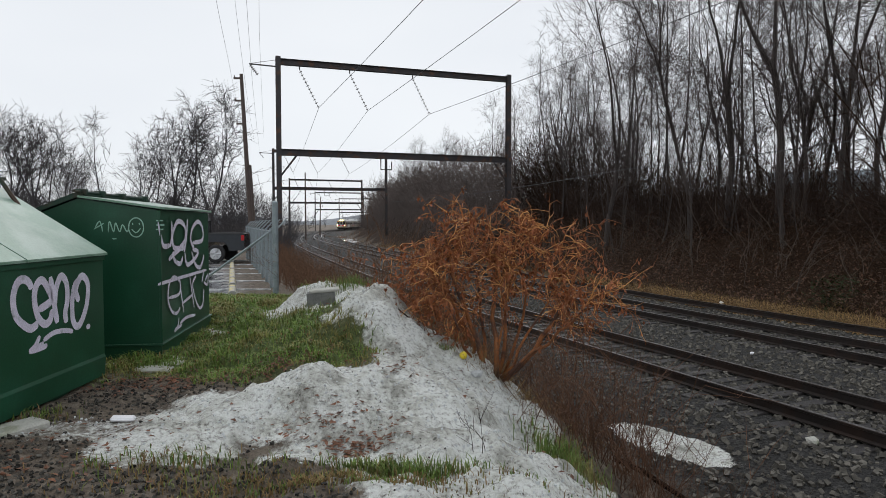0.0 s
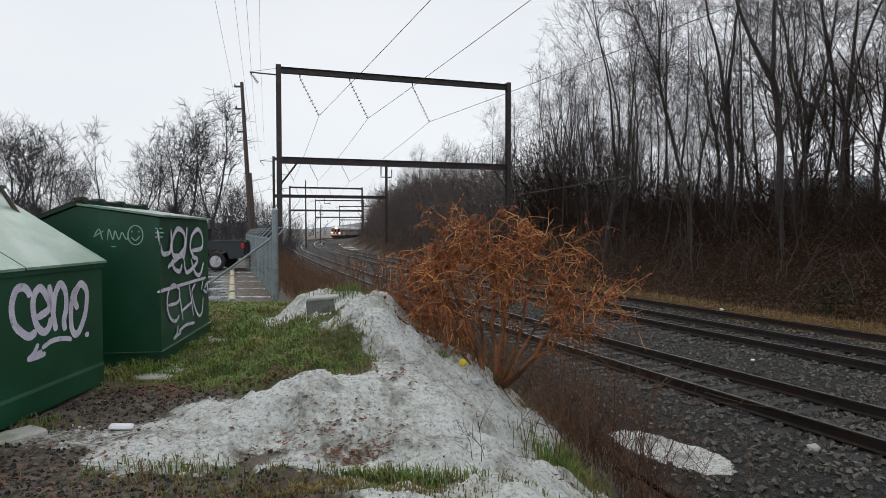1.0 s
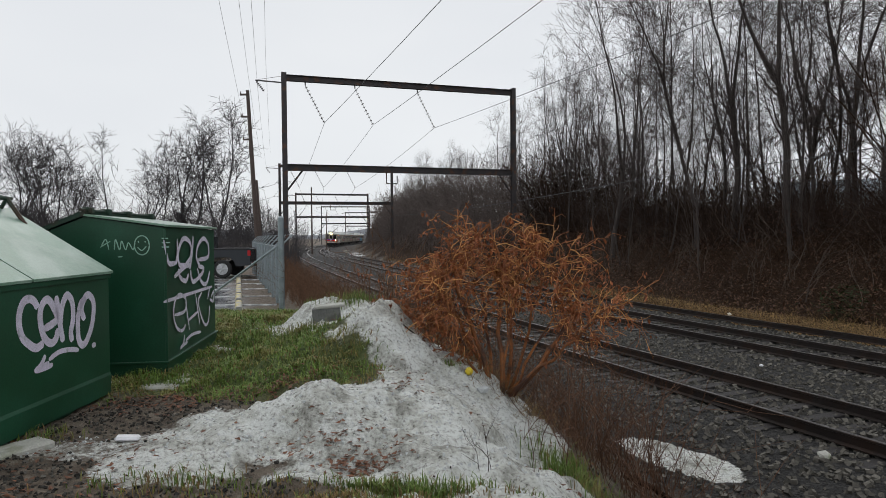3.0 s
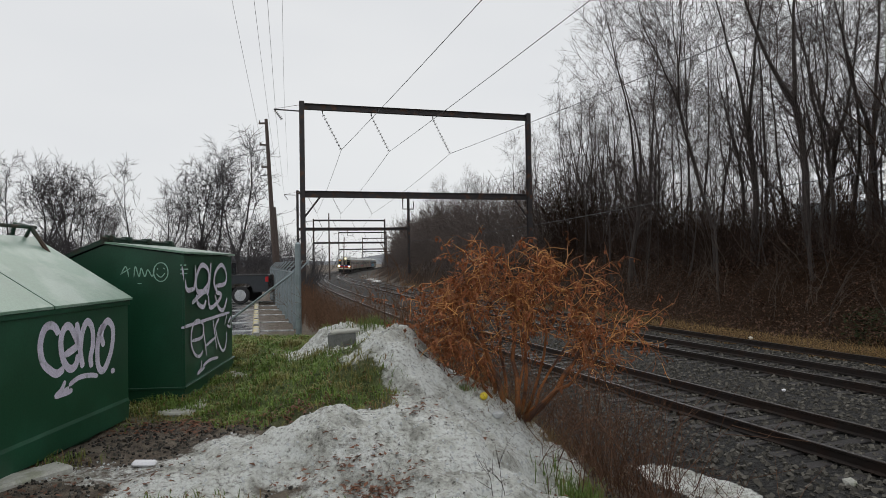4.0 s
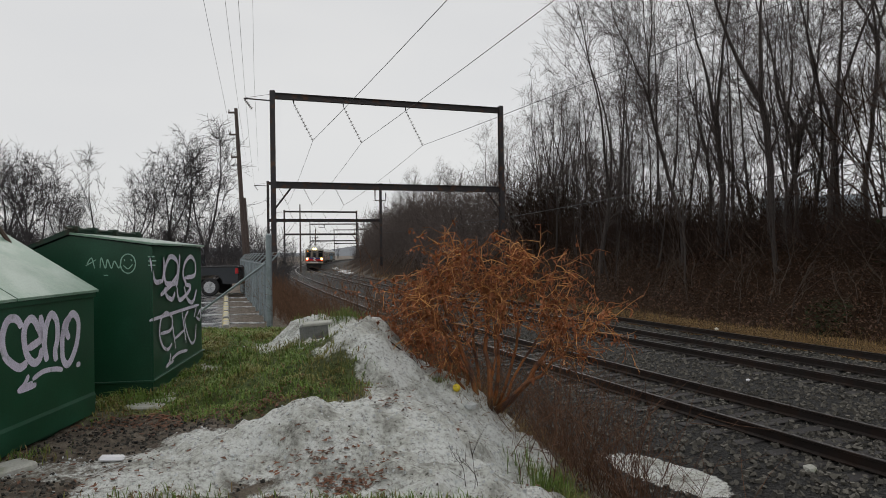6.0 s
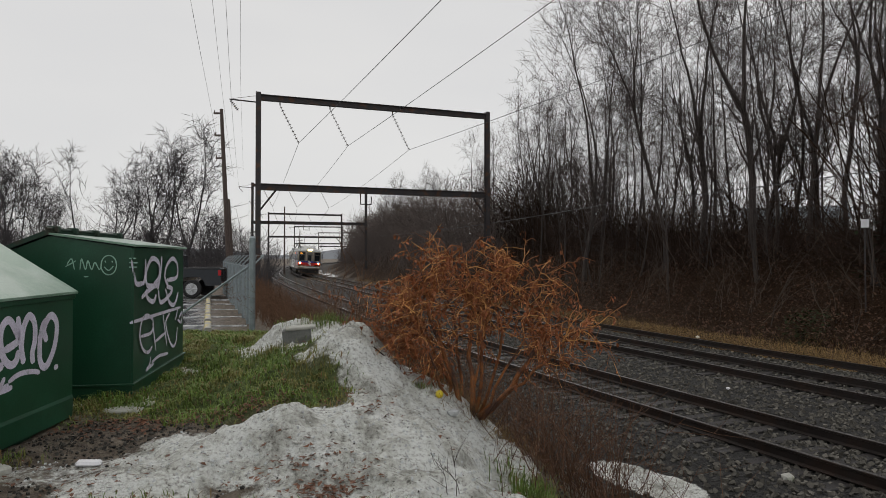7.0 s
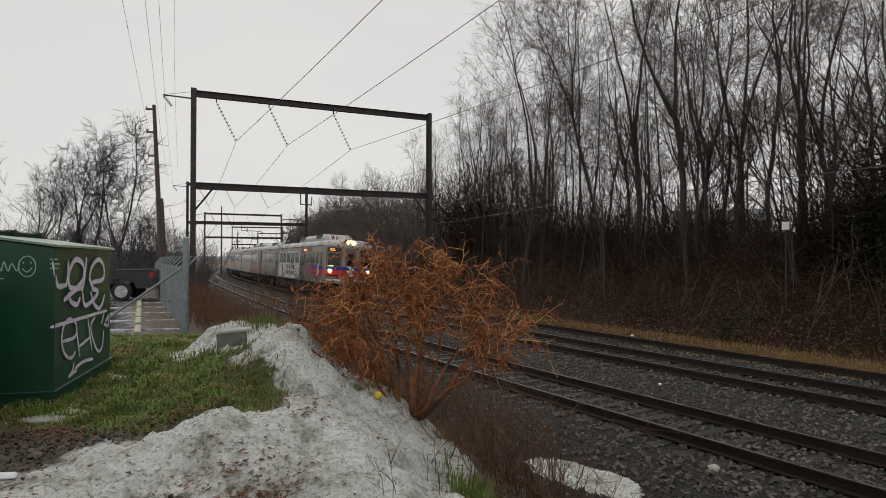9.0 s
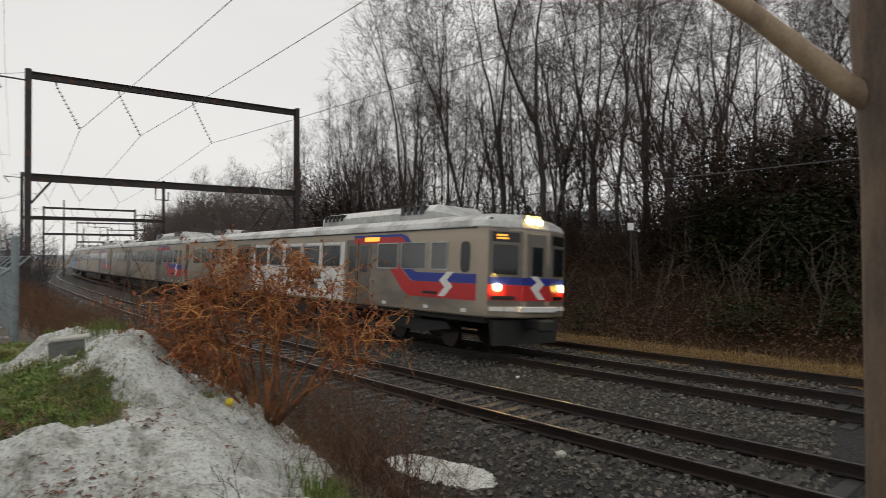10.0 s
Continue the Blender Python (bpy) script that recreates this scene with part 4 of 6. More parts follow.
def orange_bush():
    rnd = random.Random(3)
    bx, by = 0.61, 7.28
    bz = gz(bx, by)
    bush = empty("rusty_bush", pose(bx, by, bz), "rust-orange dead bush with drooping withered leaves", "bush")
    twigs, bright, leaves = Geo(), Geo(), []
    # canes: foot, knee and head in the bush's space, thickness
    canes = (((-0.10, 0.0), (-0.42, 0.05, 0.75), (-0.62, 0.10, 1.45), 0.036), ((-0.16, 0.1), (-0.46, 0.15, 0.60), (-0.88, 0.25, 1.12), 0.026), ((0.0, -0.05), (-0.02, 0.0, 0.85), (-0.12, 0.05, 1.70), 0.034),
             ((0.04, 0.1), (0.18, 0.15, 0.80), (0.30, 0.20, 1.65), 0.026), ((0.08, 0.0), (0.62, -0.05, 0.42), (1.02, 0.0, 1.10), 0.042), ((0.10, 0.12), (0.45, 0.25, 0.80), (0.62, 0.30, 1.50), 0.022),
             ((-0.05, 0.15), (-0.22, 0.35, 0.85), (-0.42, 0.45, 1.68), 0.024), ((0.12, -0.08), (0.80, -0.15, 0.48), (1.38, -0.10, 0.90), 0.024), ((-0.18, -0.05), (-0.5, -0.20, 0.55), (-0.8, -0.20, 1.28), 0.020),
             ((0.02, 0.02), (0.06, 0.0, 0.55), (0.10, -0.1, 1.25), 0.018), ((0.06, 0.05), (0.55, 0.1, 0.62), (0.92, 0.2, 1.42), 0.020))
    tall = Matrix.Diagonal((0.95, 0.95, 1.17))
    for (fx, fy), knee, head, r0 in canes:
        p0, c1, p3 = Vector((fx, fy, -0.06)), tall @ Vector(knee), tall @ Vector(head)
        pts = []
        for k in range(10):
            t = k / 9
            q = p0 * (1 - t) ** 2 + (c1 * 2 - (p0 + p3) * 0.5) * 2 * t * (1 - t) + p3 * t * t
            w = 0.022 * (0 if k == 0 else 1)
            pts.append(q + Vector((rnd.gauss(0, w), rnd.gauss(0, w), rnd.gauss(0, w))))
        cane = Geo()
        cane.tube(pts, [r0 * (1 - 0.085 * k) for k in range(10)], 7)
        part("cane", cane, RUSTSTEM, bush, smooth=True)
        reach = 0.42 if head[0] < -0.5 else 0.5
        for k in range(21):
            t = reach + (1 - reach) * rnd.random() ** 0.7
            q = t * 9
            a = min(int(q), 8)
            base = pts[a].lerp(pts[a + 1], q - a)
            ang = rnd.uniform(0, 6.28)
            d = Vector((math.cos(ang) + 0.35 * head[0], 0.8 * math.sin(ang), rnd.uniform(-0.1, 0.95)))
            size = rnd.uniform(0.2, 0.6) * (1.15 if head[0] > 0.8 else 1.0)
            arm, end_d = zigzag(rnd, base, d, size, 5, 0.4, 0.10)
            gold = rnd.random() < 0.5
            g = bright if gold else twigs
            g.tube(arm, [0.0075, 0.006, 0.005, 0.0045, 0.0035, 0.0025], 4, cap=False)
            for s in range(1, 6):
                for _ in range(rnd.choice((1, 1, 2))):
                    e = end_d + Vector((rnd.gauss(0, 0.8), rnd.gauss(0, 0.8), rnd.gauss(0.05, 0.6)))
                    sub, _d = zigzag(rnd, arm[s], e, rnd.uniform(0.10, 0.32), 3, 0.35, 0.14)
                    (bright if rnd.random() < 0.4 else twigs).tube(sub, [0.004, 0.0034, 0.0028, 0.002], 3, cap=False)
                    if not gold or rnd.random() < 0.35:
                        for _ in range(rnd.choice((2, 3, 4, 5))):
                            n = rnd.randrange(3)
                            leaves.append(sub[n].lerp(sub[n + 1], rnd.random()) + Vector((rnd.gauss(0, 0.012), rnd.gauss(0, 0.012), -0.01)))
    # drooping curtain towards the gravel
    for _ in range(150):
        x, y, z = rnd.gauss(-0.82, 0.22), rnd.gauss(0.25, 0.3), rnd.uniform(0.5, 1.5)
        sub, _d = zigzag(rnd, (x, y, z), (rnd.uniform(-0.8, 0.8), rnd.uniform(-0.5, 0.5), rnd.uniform(-0.2, 0.5)), rnd.uniform(0.25, 0.55), 4, 0.3, 0.25)
        (bright if rnd.random() < 0.25 else twigs).tube(sub, [0.006, 0.005, 0.004, 0.003, 0.002], 3, cap=False)
        for n in range(1, 5):
            for _ in range(2):
                leaves.append(sub[n] + Vector((rnd.gauss(0, 0.02), rnd.gauss(0, 0.02), 0)))
    tagged(part("twig_tangle", twigs, RUSTTWIG, bush, "thin tangled rust-brown twigs"), kind="stuff")
    tagged(part("golden_tangle", bright, GOLDTWIG, bush, "bare twigs with golden highlights put into their colour"), kind="stuff")
    part("withered_leaves", leaf_geo(rnd, leaves, 0.06, 3.0), RUSTLEAF, bush, "curled rust-brown withered leaves hanging down")


orange_bush()


def foreground_plants():
    rnd = random.Random(17)
    # dark weeds at the foot of the gravel slope
    spots = [(rnd.gauss(1.75, 0.45), rnd.gauss(6.7, 0.75), rnd.uniform(0.4, 1.15)) for _ in range(210)]
    stuff("dead_weeds", stems_geo(rnd, spots, 1.3, 0.0058, 4, 0.2, 3, 4), WEED, "thin red-brown dead weed stems below the gravel ridge", "weeds")
    spots = [(rnd.gauss(2.2, 1.0), rnd.gauss(5.6, 0.9), rnd.uniform(0.3, 1.0)) for _ in range(900)]
    spots = [s for s in spots if -(float(side(s[0], s[1])) - OFF_NEAR) < 5.0]
    stuff("low_weeds", stems_geo(rnd, spots, 0.35, 0.004, 3, 0.5, 3, 3), WEED, "low brown weeds beside the ballast", "weeds")
    spots = [(rnd.gauss(0.75, 0.5), rnd.gauss(7.4, 0.35), rnd.uniform(0.4, 1.0)) for _ in range(500)]
    stuff("bush_litter", stems_geo(rnd, spots, 0.3, 0.004, 2, 0.7, 3, 1), DRYGRASS, "dry stalks round the foot of the bush", "weeds")
    # the few slim stems standing in the gravel
    for x, y, h in ((0.27, 4.35, 0.42), (0.3, 4.37, 0.36), (0.23, 4.4, 0.3)):
        g = stems_geo(rnd, [(x, y, 1.0)], h, 0.004, 5, 0.1, 4, 4)
        tagged(new("weed_stalk", g.mesh("weed_stalk", BRUSH)), "thin grey-brown dead weed stalk in the gravel", "weed", "weed stalks")
    # grass
    g, dry = Geo(), Geo()
    xs = np.array([[rnd.uniform(-5.6, 1.5), 5.2 + 10.2 * rnd.random() ** 1.2] for _ in range(120000)])
    lime, grass, bal, lot, bank = ground_masks(xs[:, 0], xs[:, 1])
    zz = ground_z(xs[:, 0], xs[:, 1])
    tuft = rough(xs[:, 0], xs[:, 1], 2.0, 6.0)
    for (x, y), gr, z, tf in zip(xs, grass, zz, tuft):
        if rnd.random() > gr * (0.75 + 0.35 * tf):
            continue
        h = rnd.uniform(0.04, 0.1) * (1 + 0.65 * max(tf, -0.6))
        a = rnd.uniform(0, 6.28)
        ln = rnd.uniform(0.3, 1.5) * h
        c, s = math.cos(a), math.sin(a)
        w = 0.0032 + 0.0004 * y
        b = Vector((x, y, z - 0.01))
        mid = b + Vector((c * ln * 0.35, s * ln * 0.35, h * 0.65))
        tip = b + Vector((c * ln, s * ln, h * (0.95 if ln < h * 0.6 else 0.7)))
        u = Vector((-s, c, 0)) * w
        (dry if rnd.random() < 0.1 else g).add([b - u, b + u, mid + u * 0.8, tip, mid - u * 0.8], [(0, 1, 2, 4), (4, 2, 3)])
    stuff("grass", g, GRASS, "wet green grass with ragged tufts", "grass")
    stuff("straw", dry, DRYGRASS, "pale dead blades among the grass", "grass")
    # green tufts and straw at the front edge
    g, dry = Geo(), Geo()
    for cx, cy, rx, ry, k, hh, green in ((-0.25, 3.95, 0.22, 0.05, 1100, 0.09, 0.85), (-0.75, 3.72, 0.55, 0.1, 2200, 0.06, 0.3), (1.05, 5.75, 0.16, 0.2, 420, 0.2, 0.9), (1.2, 5.35, 0.1, 0.2, 260, 0.18, 0.8),
                                         (-1.75, 4.05, 0.3, 0.12, 420, 0.09, 0.6), (0.05, 6.9, 0.06, 0.05, 60, 0.07, 0.8), (-3.25, 5.05, 0.12, 0.1, 160, 0.09, 0.8), (-0.9, 8.0, 0.2, 0.2, 300, 0.14, 0.9),
                                         (-1.5, 10.1, 0.25, 0.2, 350, 0.2, 0.9), (-2.0, 8.2, 0.3, 0.3, 500, 0.16, 0.9)):
        for _ in range(k):
            x, y = rnd.gauss(cx, rx), rnd.gauss(cy, ry)
            h = 0.9 * hh * rnd.uniform(0.5, 1.3)
            a = rnd.uniform(0, 6.28)
            ln = rnd.uniform(0.1, 0.9) * h
            c, s = math.cos(a), math.sin(a)
            b = Vector((x, y, gz(x, y) - 0.01))
            u = Vector((-s, c, 0)) * 0.004
            mid = b + Vector((c * ln * 0.35, s * ln * 0.35, h * 0.65))
            tip = b + Vector((c * ln, s * ln, h * 0.9))
            (g if rnd.random() < green else dry).add([b - u, b + u, mid + u * 0.8, tip, mid - u * 0.8], [(0, 1, 2, 4), (4, 2, 3)])
    stuff("grass_tufts", g, GRASS, "green grass tufts on the gravel", "grass")
    stuff("straw_tufts", dry, DRYGRASS, "flattened straw at the gravel's edge", "grass")


foreground_plants()


def pale_tree():
    tree = empty("pale_tree", pose(2.96, 1.76, gz(2.96, 1.76)), "smooth pale tan tree with a bare slanting limb", "tree")
    g = Geo()
    g.tube([(0.05, 0, -0.2), (0.04, 0, 0.5), (0, 0, 1.9), (-0.02, 0, 2.9), (-0.03, 0.02, 3.5), (0.02, 0.04, 5.2), (0.1, 0, 7.7)], [0.26, 0.21, 0.19, 0.185, 0.2, 0.16, 0.1], 14)
    part("trunk", g, MOTTLED_BARK, tree, smooth=True)
    g = Geo()
    g.tube([(-0.02, 0.02, 3.08), (-0.25, 0.12, 3.24), (-0.6, 0.25, 3.54), (-1.0, 0.42, 3.86), (-1.5, 0.6, 4.35), (-2.1, 0.8, 5.05), (-2.5, 0.9, 5.9)], [0.075, 0.05, 0.043, 0.039, 0.035, 0.03, 0.018], 10)
    part("limb", g, TAN_BARK, tree, smooth=True)


pale_tree()


# ---------- things on the left ----------
def spline(pts, n=6):
    """Smooth open curve through 2D points."""
    P = [pts[0]] + list(pts) + [pts[-1]]
    out = []
    for i in range(1, len(P) - 2):
        for k in range(n):
            t = k / n
            out.append(tuple(0.5 * ((2 * P[i][c]) + (-P[i - 1][c] + P[i + 1][c]) * t + (2 * P[i - 1][c] - 5 * P[i][c] + 4 * P[i + 1][c] - P[i + 2][c]) * t * t
                                    + (-P[i - 1][c] + 3 * P[i][c] - 3 * P[i + 1][c] + P[i + 2][c]) * t**3) for c in (0, 1)))
    return out + [tuple(pts[-1])]


def stroke(geo, pts, w, place, lift):
    """A flat painted stroke with round ends; place turns (a, b, lift) into a point."""
    c = spline(pts)
    L, R = [], []
    for i, p in enumerate(c):
        q, r = c[max(i - 1, 0)], c[min(i + 1, len(c) - 1)]
        d = math.hypot(r[0] - q[0], r[1] - q[1]) or 1
        nx, ny = -(r[1] - q[1]) / d, (r[0] - q[0]) / d
        e = min(i, len(c) - 1 - i)
        h = w / 2 * (1 if e > 1 else 0.5 + 0.3 * e)
        L.append(place(p[0] + nx * h, p[1] + ny * h, lift))
        R.append(place(p[0] - nx * h, p[1] - ny * h, lift))
    n = len(c)
    geo.add(L + R, [(i, i + 1, n + i + 1, n + i) for i in range(n - 1)])


def ring(cx, cy, rx, ry, a0, a1, n=9):
    return [(cx + rx * math.cos(radians(a0 + (a1 - a0) * i / n)), cy + ry * math.sin(radians(a0 + (a1 - a0) * i / n))) for i in range(n + 1)]


def tag(name, strokes, w, place, parent, material, label=""):
    g = Geo()
    for i, s in enumerate(strokes):
        stroke(g, s, w, place, 0.003 + 0.0007 * i)
    part(name, g, material, parent, label)


# sprayed letters: strokes along the side and upwards, in metres
TAG_C = [[(-1.15, 1.05), (-1.19, 1.11), (-1.26, 1.14), (-1.34, 1.11), (-1.39, 0.99), (-1.36, 0.85), (-1.26, 0.76), (-1.17, 0.72), (-1.08, 0.75)]]
TAG_E = [[(-1.08, 0.86), (-0.89, 0.92), (-0.93, 1.03), (-1.01, 1.11), (-1.09, 1.07), (-1.12, 0.96), (-1.08, 0.81), (-0.99, 0.73), (-0.91, 0.75), (-0.87, 0.84)]]
TAG_N = [[(-0.89, 1.13), (-0.86, 0.98), (-0.83, 0.82), (-0.8, 0.71)], [(-0.84, 0.85), (-0.81, 1.02), (-0.73, 1.12), (-0.65, 1.05), (-0.64, 0.9), (-0.68, 0.78), (-0.66, 0.69)]]
TAG_O = [[(-0.45, 0.86), (-0.5, 0.96), (-0.45, 1.06), (-0.37, 1.09), (-0.29, 1.0), (-0.32, 0.81), (-0.42, 0.66), (-0.5, 0.63), (-0.56, 0.71), (-0.56, 0.89), (-0.51, 1.02), (-0.42, 1.06)], [(-0.3, 0.62), (-0.3, 0.57)]]
TAG_ARROW_NEAR = [[(-0.56, 0.59), (-0.68, 0.62), (-0.86, 0.63), (-1.01, 0.59)], [(-1.06, 0.64), (-1.12, 0.57), (-1.21, 0.53)], [(-1.21, 0.53), (-1.06, 0.53), (-0.96, 0.54)], [(-1.12, 0.54), (-1.01, 0.57)]]
TAG_Y = [[(-0.08, 1.61), (0.02, 1.44), (0.12, 1.33), (0.36, 1.33)], [(0.45, 1.62), (0.44, 1.43), (0.36, 1.31)]]
TAG_A = [[(0.79, 1.28), (0.52, 1.3), (0.48, 1.46), (0.71, 1.62), (1.02, 1.56), (1.03, 1.38), (0.79, 1.28), (1.0, 1.28)], [(1.16, 1.65), (1.09, 1.41), (0.97, 1.22)]]
TAG_LE = [[(1.4, 1.33), (1.93, 1.35), (1.97, 1.52), (1.72, 1.62), (1.41, 1.53), (1.31, 1.37), (1.48, 1.25)], [(0.3, 1.16), (0.59, 1.23), (0.95, 1.3)], [(0.47, 1.25), (0.54, 1.14), (0.78, 1.08), (0.91, 1.16)], [(1.0, 1.21), (1.1, 1.05), (1.44, 1.09), (1.69, 1.19), (1.39, 1.24)], [(1.33, 1.21), (1.53, 1.02), (1.81, 0.97), (2.02, 1.13)]]
TAG_LOW_E = [[(-0.12, 0.9), (0.57, 0.9), (1.37, 0.9), (2.17, 0.9)], [(0.28, 0.7), (0.71, 0.7), (0.77, 0.84), (0.52, 0.93), (0.31, 0.87), (0.25, 0.69), (0.38, 0.53), (0.59, 0.47), (0.75, 0.52)]]
TAG_LOW_HC = [[(0.76, 0.81), (0.92, 0.43)], [(1.23, 0.88), (1.43, 0.43)], [(0.85, 0.56), (1.35, 0.62)], [(1.98, 0.63), (1.9, 0.42), (1.71, 0.39), (1.5, 0.54), (1.36, 0.76), (1.55, 0.86)], [(2.0, 0.89), (1.86, 0.74)], [(2.06, 0.75), (2.24, 0.82), (2.2, 0.68), (1.99, 0.73)]]
TAG_ARROW_FAR = [[(1.49, 0.32), (1.05, 0.35), (0.73, 0.32)], [(0.69, 0.4), (0.63, 0.3), (0.48, 0.26)], [(0.48, 0.26), (0.63, 0.28), (0.81, 0.29)]]


def dumpster_near():
    """Steel container with a sloping lid; its long side faces the gravel."""
    m = pose(-3.46, 6.42, 0, 0, 0, 1)
    d = empty("dumpster", m, "dark green steel dumpster with a faded sloping lid and spray tags", "dumpster", "dumpsters")
    L, W, H, T = 2.5, 1.9, 1.27, 1.95
    b = Geo()
    b.prism([(0, 0.05), (0.012, 0.24), (0, 0.27), (0, H), (-1.0, T - 0.06), (-W, T - 0.1), (-W, 0.05)], -L, 0)
    part("body", b, BIN_GREEN, d)
    s = Geo()
    s.box(-W + 0.1, -0.06, -L + 0.1, -0.1, 0.0, 0.06)
    part("skid", s, BIN_DARK, d, "rust-stained base runners")
    lip = Geo()
    lip.bevel_box(-0.03, 0.02, -L - 0.01, 0.015, H - 0.045, H + 0.004, 0.006)
    part("top_rail", lip, BIN_GREEN, d)
    for i, (y0, y1) in enumerate(((-L - 0.02, -L / 2 - 0.01), (-L / 2 + 0.01, 0.03))):
        g = Geo()
        g.prism([(0.035, H + 0.005), (0.035, H + 0.028), (-1.0, T), (-1.02, T - 0.022)], y0, y1)
        part("lid", g, LID, d, "faded pale green wet lid")
    h = Geo()
    for y in (-0.12, -1.05):
        h.tube([(-0.72, y, 1.73), (-0.93, y, 2.04), (-1.1, y, 2.08), (-1.14, y, 1.9)], 0.022, 6)
        h.tube([(-0.93, y, 2.04), (-1.0, y, 1.92)], 0.018, 6)
    h.tube([(-0.93, -0.05, 2.04), (-0.93, -1.15, 2.04)], 0.02, 6)
    part("lid_frame", h, BIN_DARK, d, "dark green tube frame over the lid")

    def place(a, z, lift):
        return (lift, a, z)

    for letter in (TAG_C, TAG_E, TAG_N, TAG_O):
        tag("graffiti_letter", letter, 0.07, place, d, SPRAY, "lavender-white sprayed letter")
    tag("graffiti_arrow", TAG_ARROW_NEAR, 0.045, place, d, SPRAY, "lavender-white sprayed arrow")


def dumpster_far():
    m = pose(-3.27, 7.31, 0, 0, 0, 7.4)
    d = empty("dumpster", m, "tall dark green steel dumpster with a gabled lid and spray tags", "dumpster", "dumpsters")
    L, W = 2.4, 2.05
    top = [(0, 1.75), (-0.88, 1.88), (-1.42, 1.66), (-W, 1.4)]
    b = Geo()
    b.prism([(0, 0.02), (0.0, 0.19), (-0.015, 0.2), (-0.015, 1.75), (-0.88, 1.88), (-1.42, 1.66), (-W, 1.4), (-W, 0.02)], 0, L)
    part("body", b, BIN_GREEN, d)
    s = Geo()
    s.bevel_box(-W - 0.01, 0.022, -0.02, L + 0.02, 0.175, 0.2, 0.004)
    part("base_flange", s, BIN_GREEN, d, "welded flange round the foot")
    for x in (-0.02, -W):
        p = Geo()
        p.bevel_box(x, x + 0.03, -0.006, 0.02, 0.2, 1.74 if x > -1 else 1.4, 0.004)
        part("corner_post", p, BIN_GREEN, d)
    for y0, y1 in ((-0.03, L * 0.5 - 0.01), (L * 0.5 + 0.01, L + 0.03)):
        g = Geo()
        g.prism([(0.03, 1.76), (0.03, 1.785), (-0.88, 1.915), (-0.88, 1.89)], y0, y1)
        part("lid", g, LID, d, "faded pale green wet lid")
    g = Geo()
    g.prism([(-0.88, 1.895), (-0.86, 1.94), (-0.92, 1.94), (-1.45, 1.71), (-W - 0.05, 1.44), (-W - 0.04, 1.405)], -0.03, L + 0.03)
    part("loading_door", g, BIN_DARK, d, "dark green hinged loading door")
    r = Geo()
    r.tube([(-0.9, -0.05, 1.96), (-0.9, L, 1.96)], 0.018, 6)
    for y in (0.1, 0.62, 1.3, 2.2):
        r.bevel_box(-0.96, -0.84, y, y + 0.09, 1.92, 1.995, 0.01)
    part("hinge_rod", r, BIN_DARK, d, "dark hinge rod along the ridge")

    def face(a, z, lift):
        return (0.002 + lift, a, z)

    def front(a, z, lift):
        return (a, -0.002 - lift, z)

    for letter, w in ((TAG_Y, 0.06), (TAG_A, 0.065), (TAG_LE, 0.06), (TAG_LOW_E, 0.042), (TAG_LOW_HC, 0.042), (TAG_ARROW_FAR, 0.042)):
        tag("graffiti_letter", letter, w, face, d, SPRAY, "lavender-white sprayed looping letters")
    sm = [[(-0.72, 1.55), (-0.66, 1.62), (-0.62, 1.5)], [(-0.74, 1.53), (-0.6, 1.6)], [(-0.55, 1.5), (-0.53, 1.62), (-0.48, 1.5), (-0.45, 1.6), (-0.4, 1.5), (-0.36, 1.58), (-0.3, 1.5), (-0.27, 1.58)],
          ring(-0.18, 1.55, 0.1, 0.11, 0, 360, 12), [(-0.24, 1.53), (-0.18, 1.49), (-0.12, 1.54)], [(-0.23, 1.6), (-0.22, 1.58)], [(-0.14, 1.6), (-0.13, 1.58)], [(-0.5, 1.42), (-0.44, 1.42)]]
    tag("marker_scrawl", [[(0.82 * x - 0.11, z) for x, z in s] for s in sm], 0.013, front, d, SPRAY_PALE, "pale marker scrawl and a round face")
    bars = Geo()
    for z, w in ((1.62, 0.12), (1.57, 0.15), (1.52, 0.13)):
        bars.box(-0.2 + 0.16, -0.2 + 0.16 + w * 0.6, -0.006, -0.003, z, z + 0.014)
    part("scrawl_bars", bars, SPRAY_PALE, d)


dumpster_near()
dumpster_far()


def pads():
    g = Geo()
    g.bevel_box(-5.6, -2.95, 6.75, 10.2, -0.12, 0.022, 0.015)
    thing("concrete_pad", g, CONCRETE, "stained concrete pad under the dumpster", "concrete pad", m=pose(0, 0, 0))
    g = Geo()
    g.bevel_box(-0.8, 0.8, -0.12, 0.12, -0.1, 0.06, 0.02)
    thing("kerb_piece", g, CONCRETE, "worn pale concrete kerb in the gravel", "kerb", m=pose(-3.55, 4.25, 0.0, 0, 0, 62))


pads()


def concrete_block():
    x, y = -1.78, 9.25
    b = empty("concrete_block", pose(x, y, gz(x, y) + 0.01, 3, -4, 8), "weathered grey hollow concrete block on the gravel", "concrete block")
    g = Geo()
    for x0, x1, y0, y1 in ((-0.2, 0.2, -0.1, -0.065), (-0.2, 0.2, 0.065, 0.1), (-0.2, -0.165, -0.065, 0.065), (0.165, 0.2, -0.065, 0.065), (-0.02, 0.02, -0.065, 0.065)):
        g.bevel_box(x0, x1, y0, y1, -0.05, 0.2, 0.006)
    part("shell", g, CINDER, b)
    g = Geo()
    g.bevel_box(-0.16, 0.27, -0.12, 0.1, 0.202, 0.245, 0.012)
    part("cap_slab", g, CONCRETE, b, "chipped pale slab lying on top")


concrete_block()


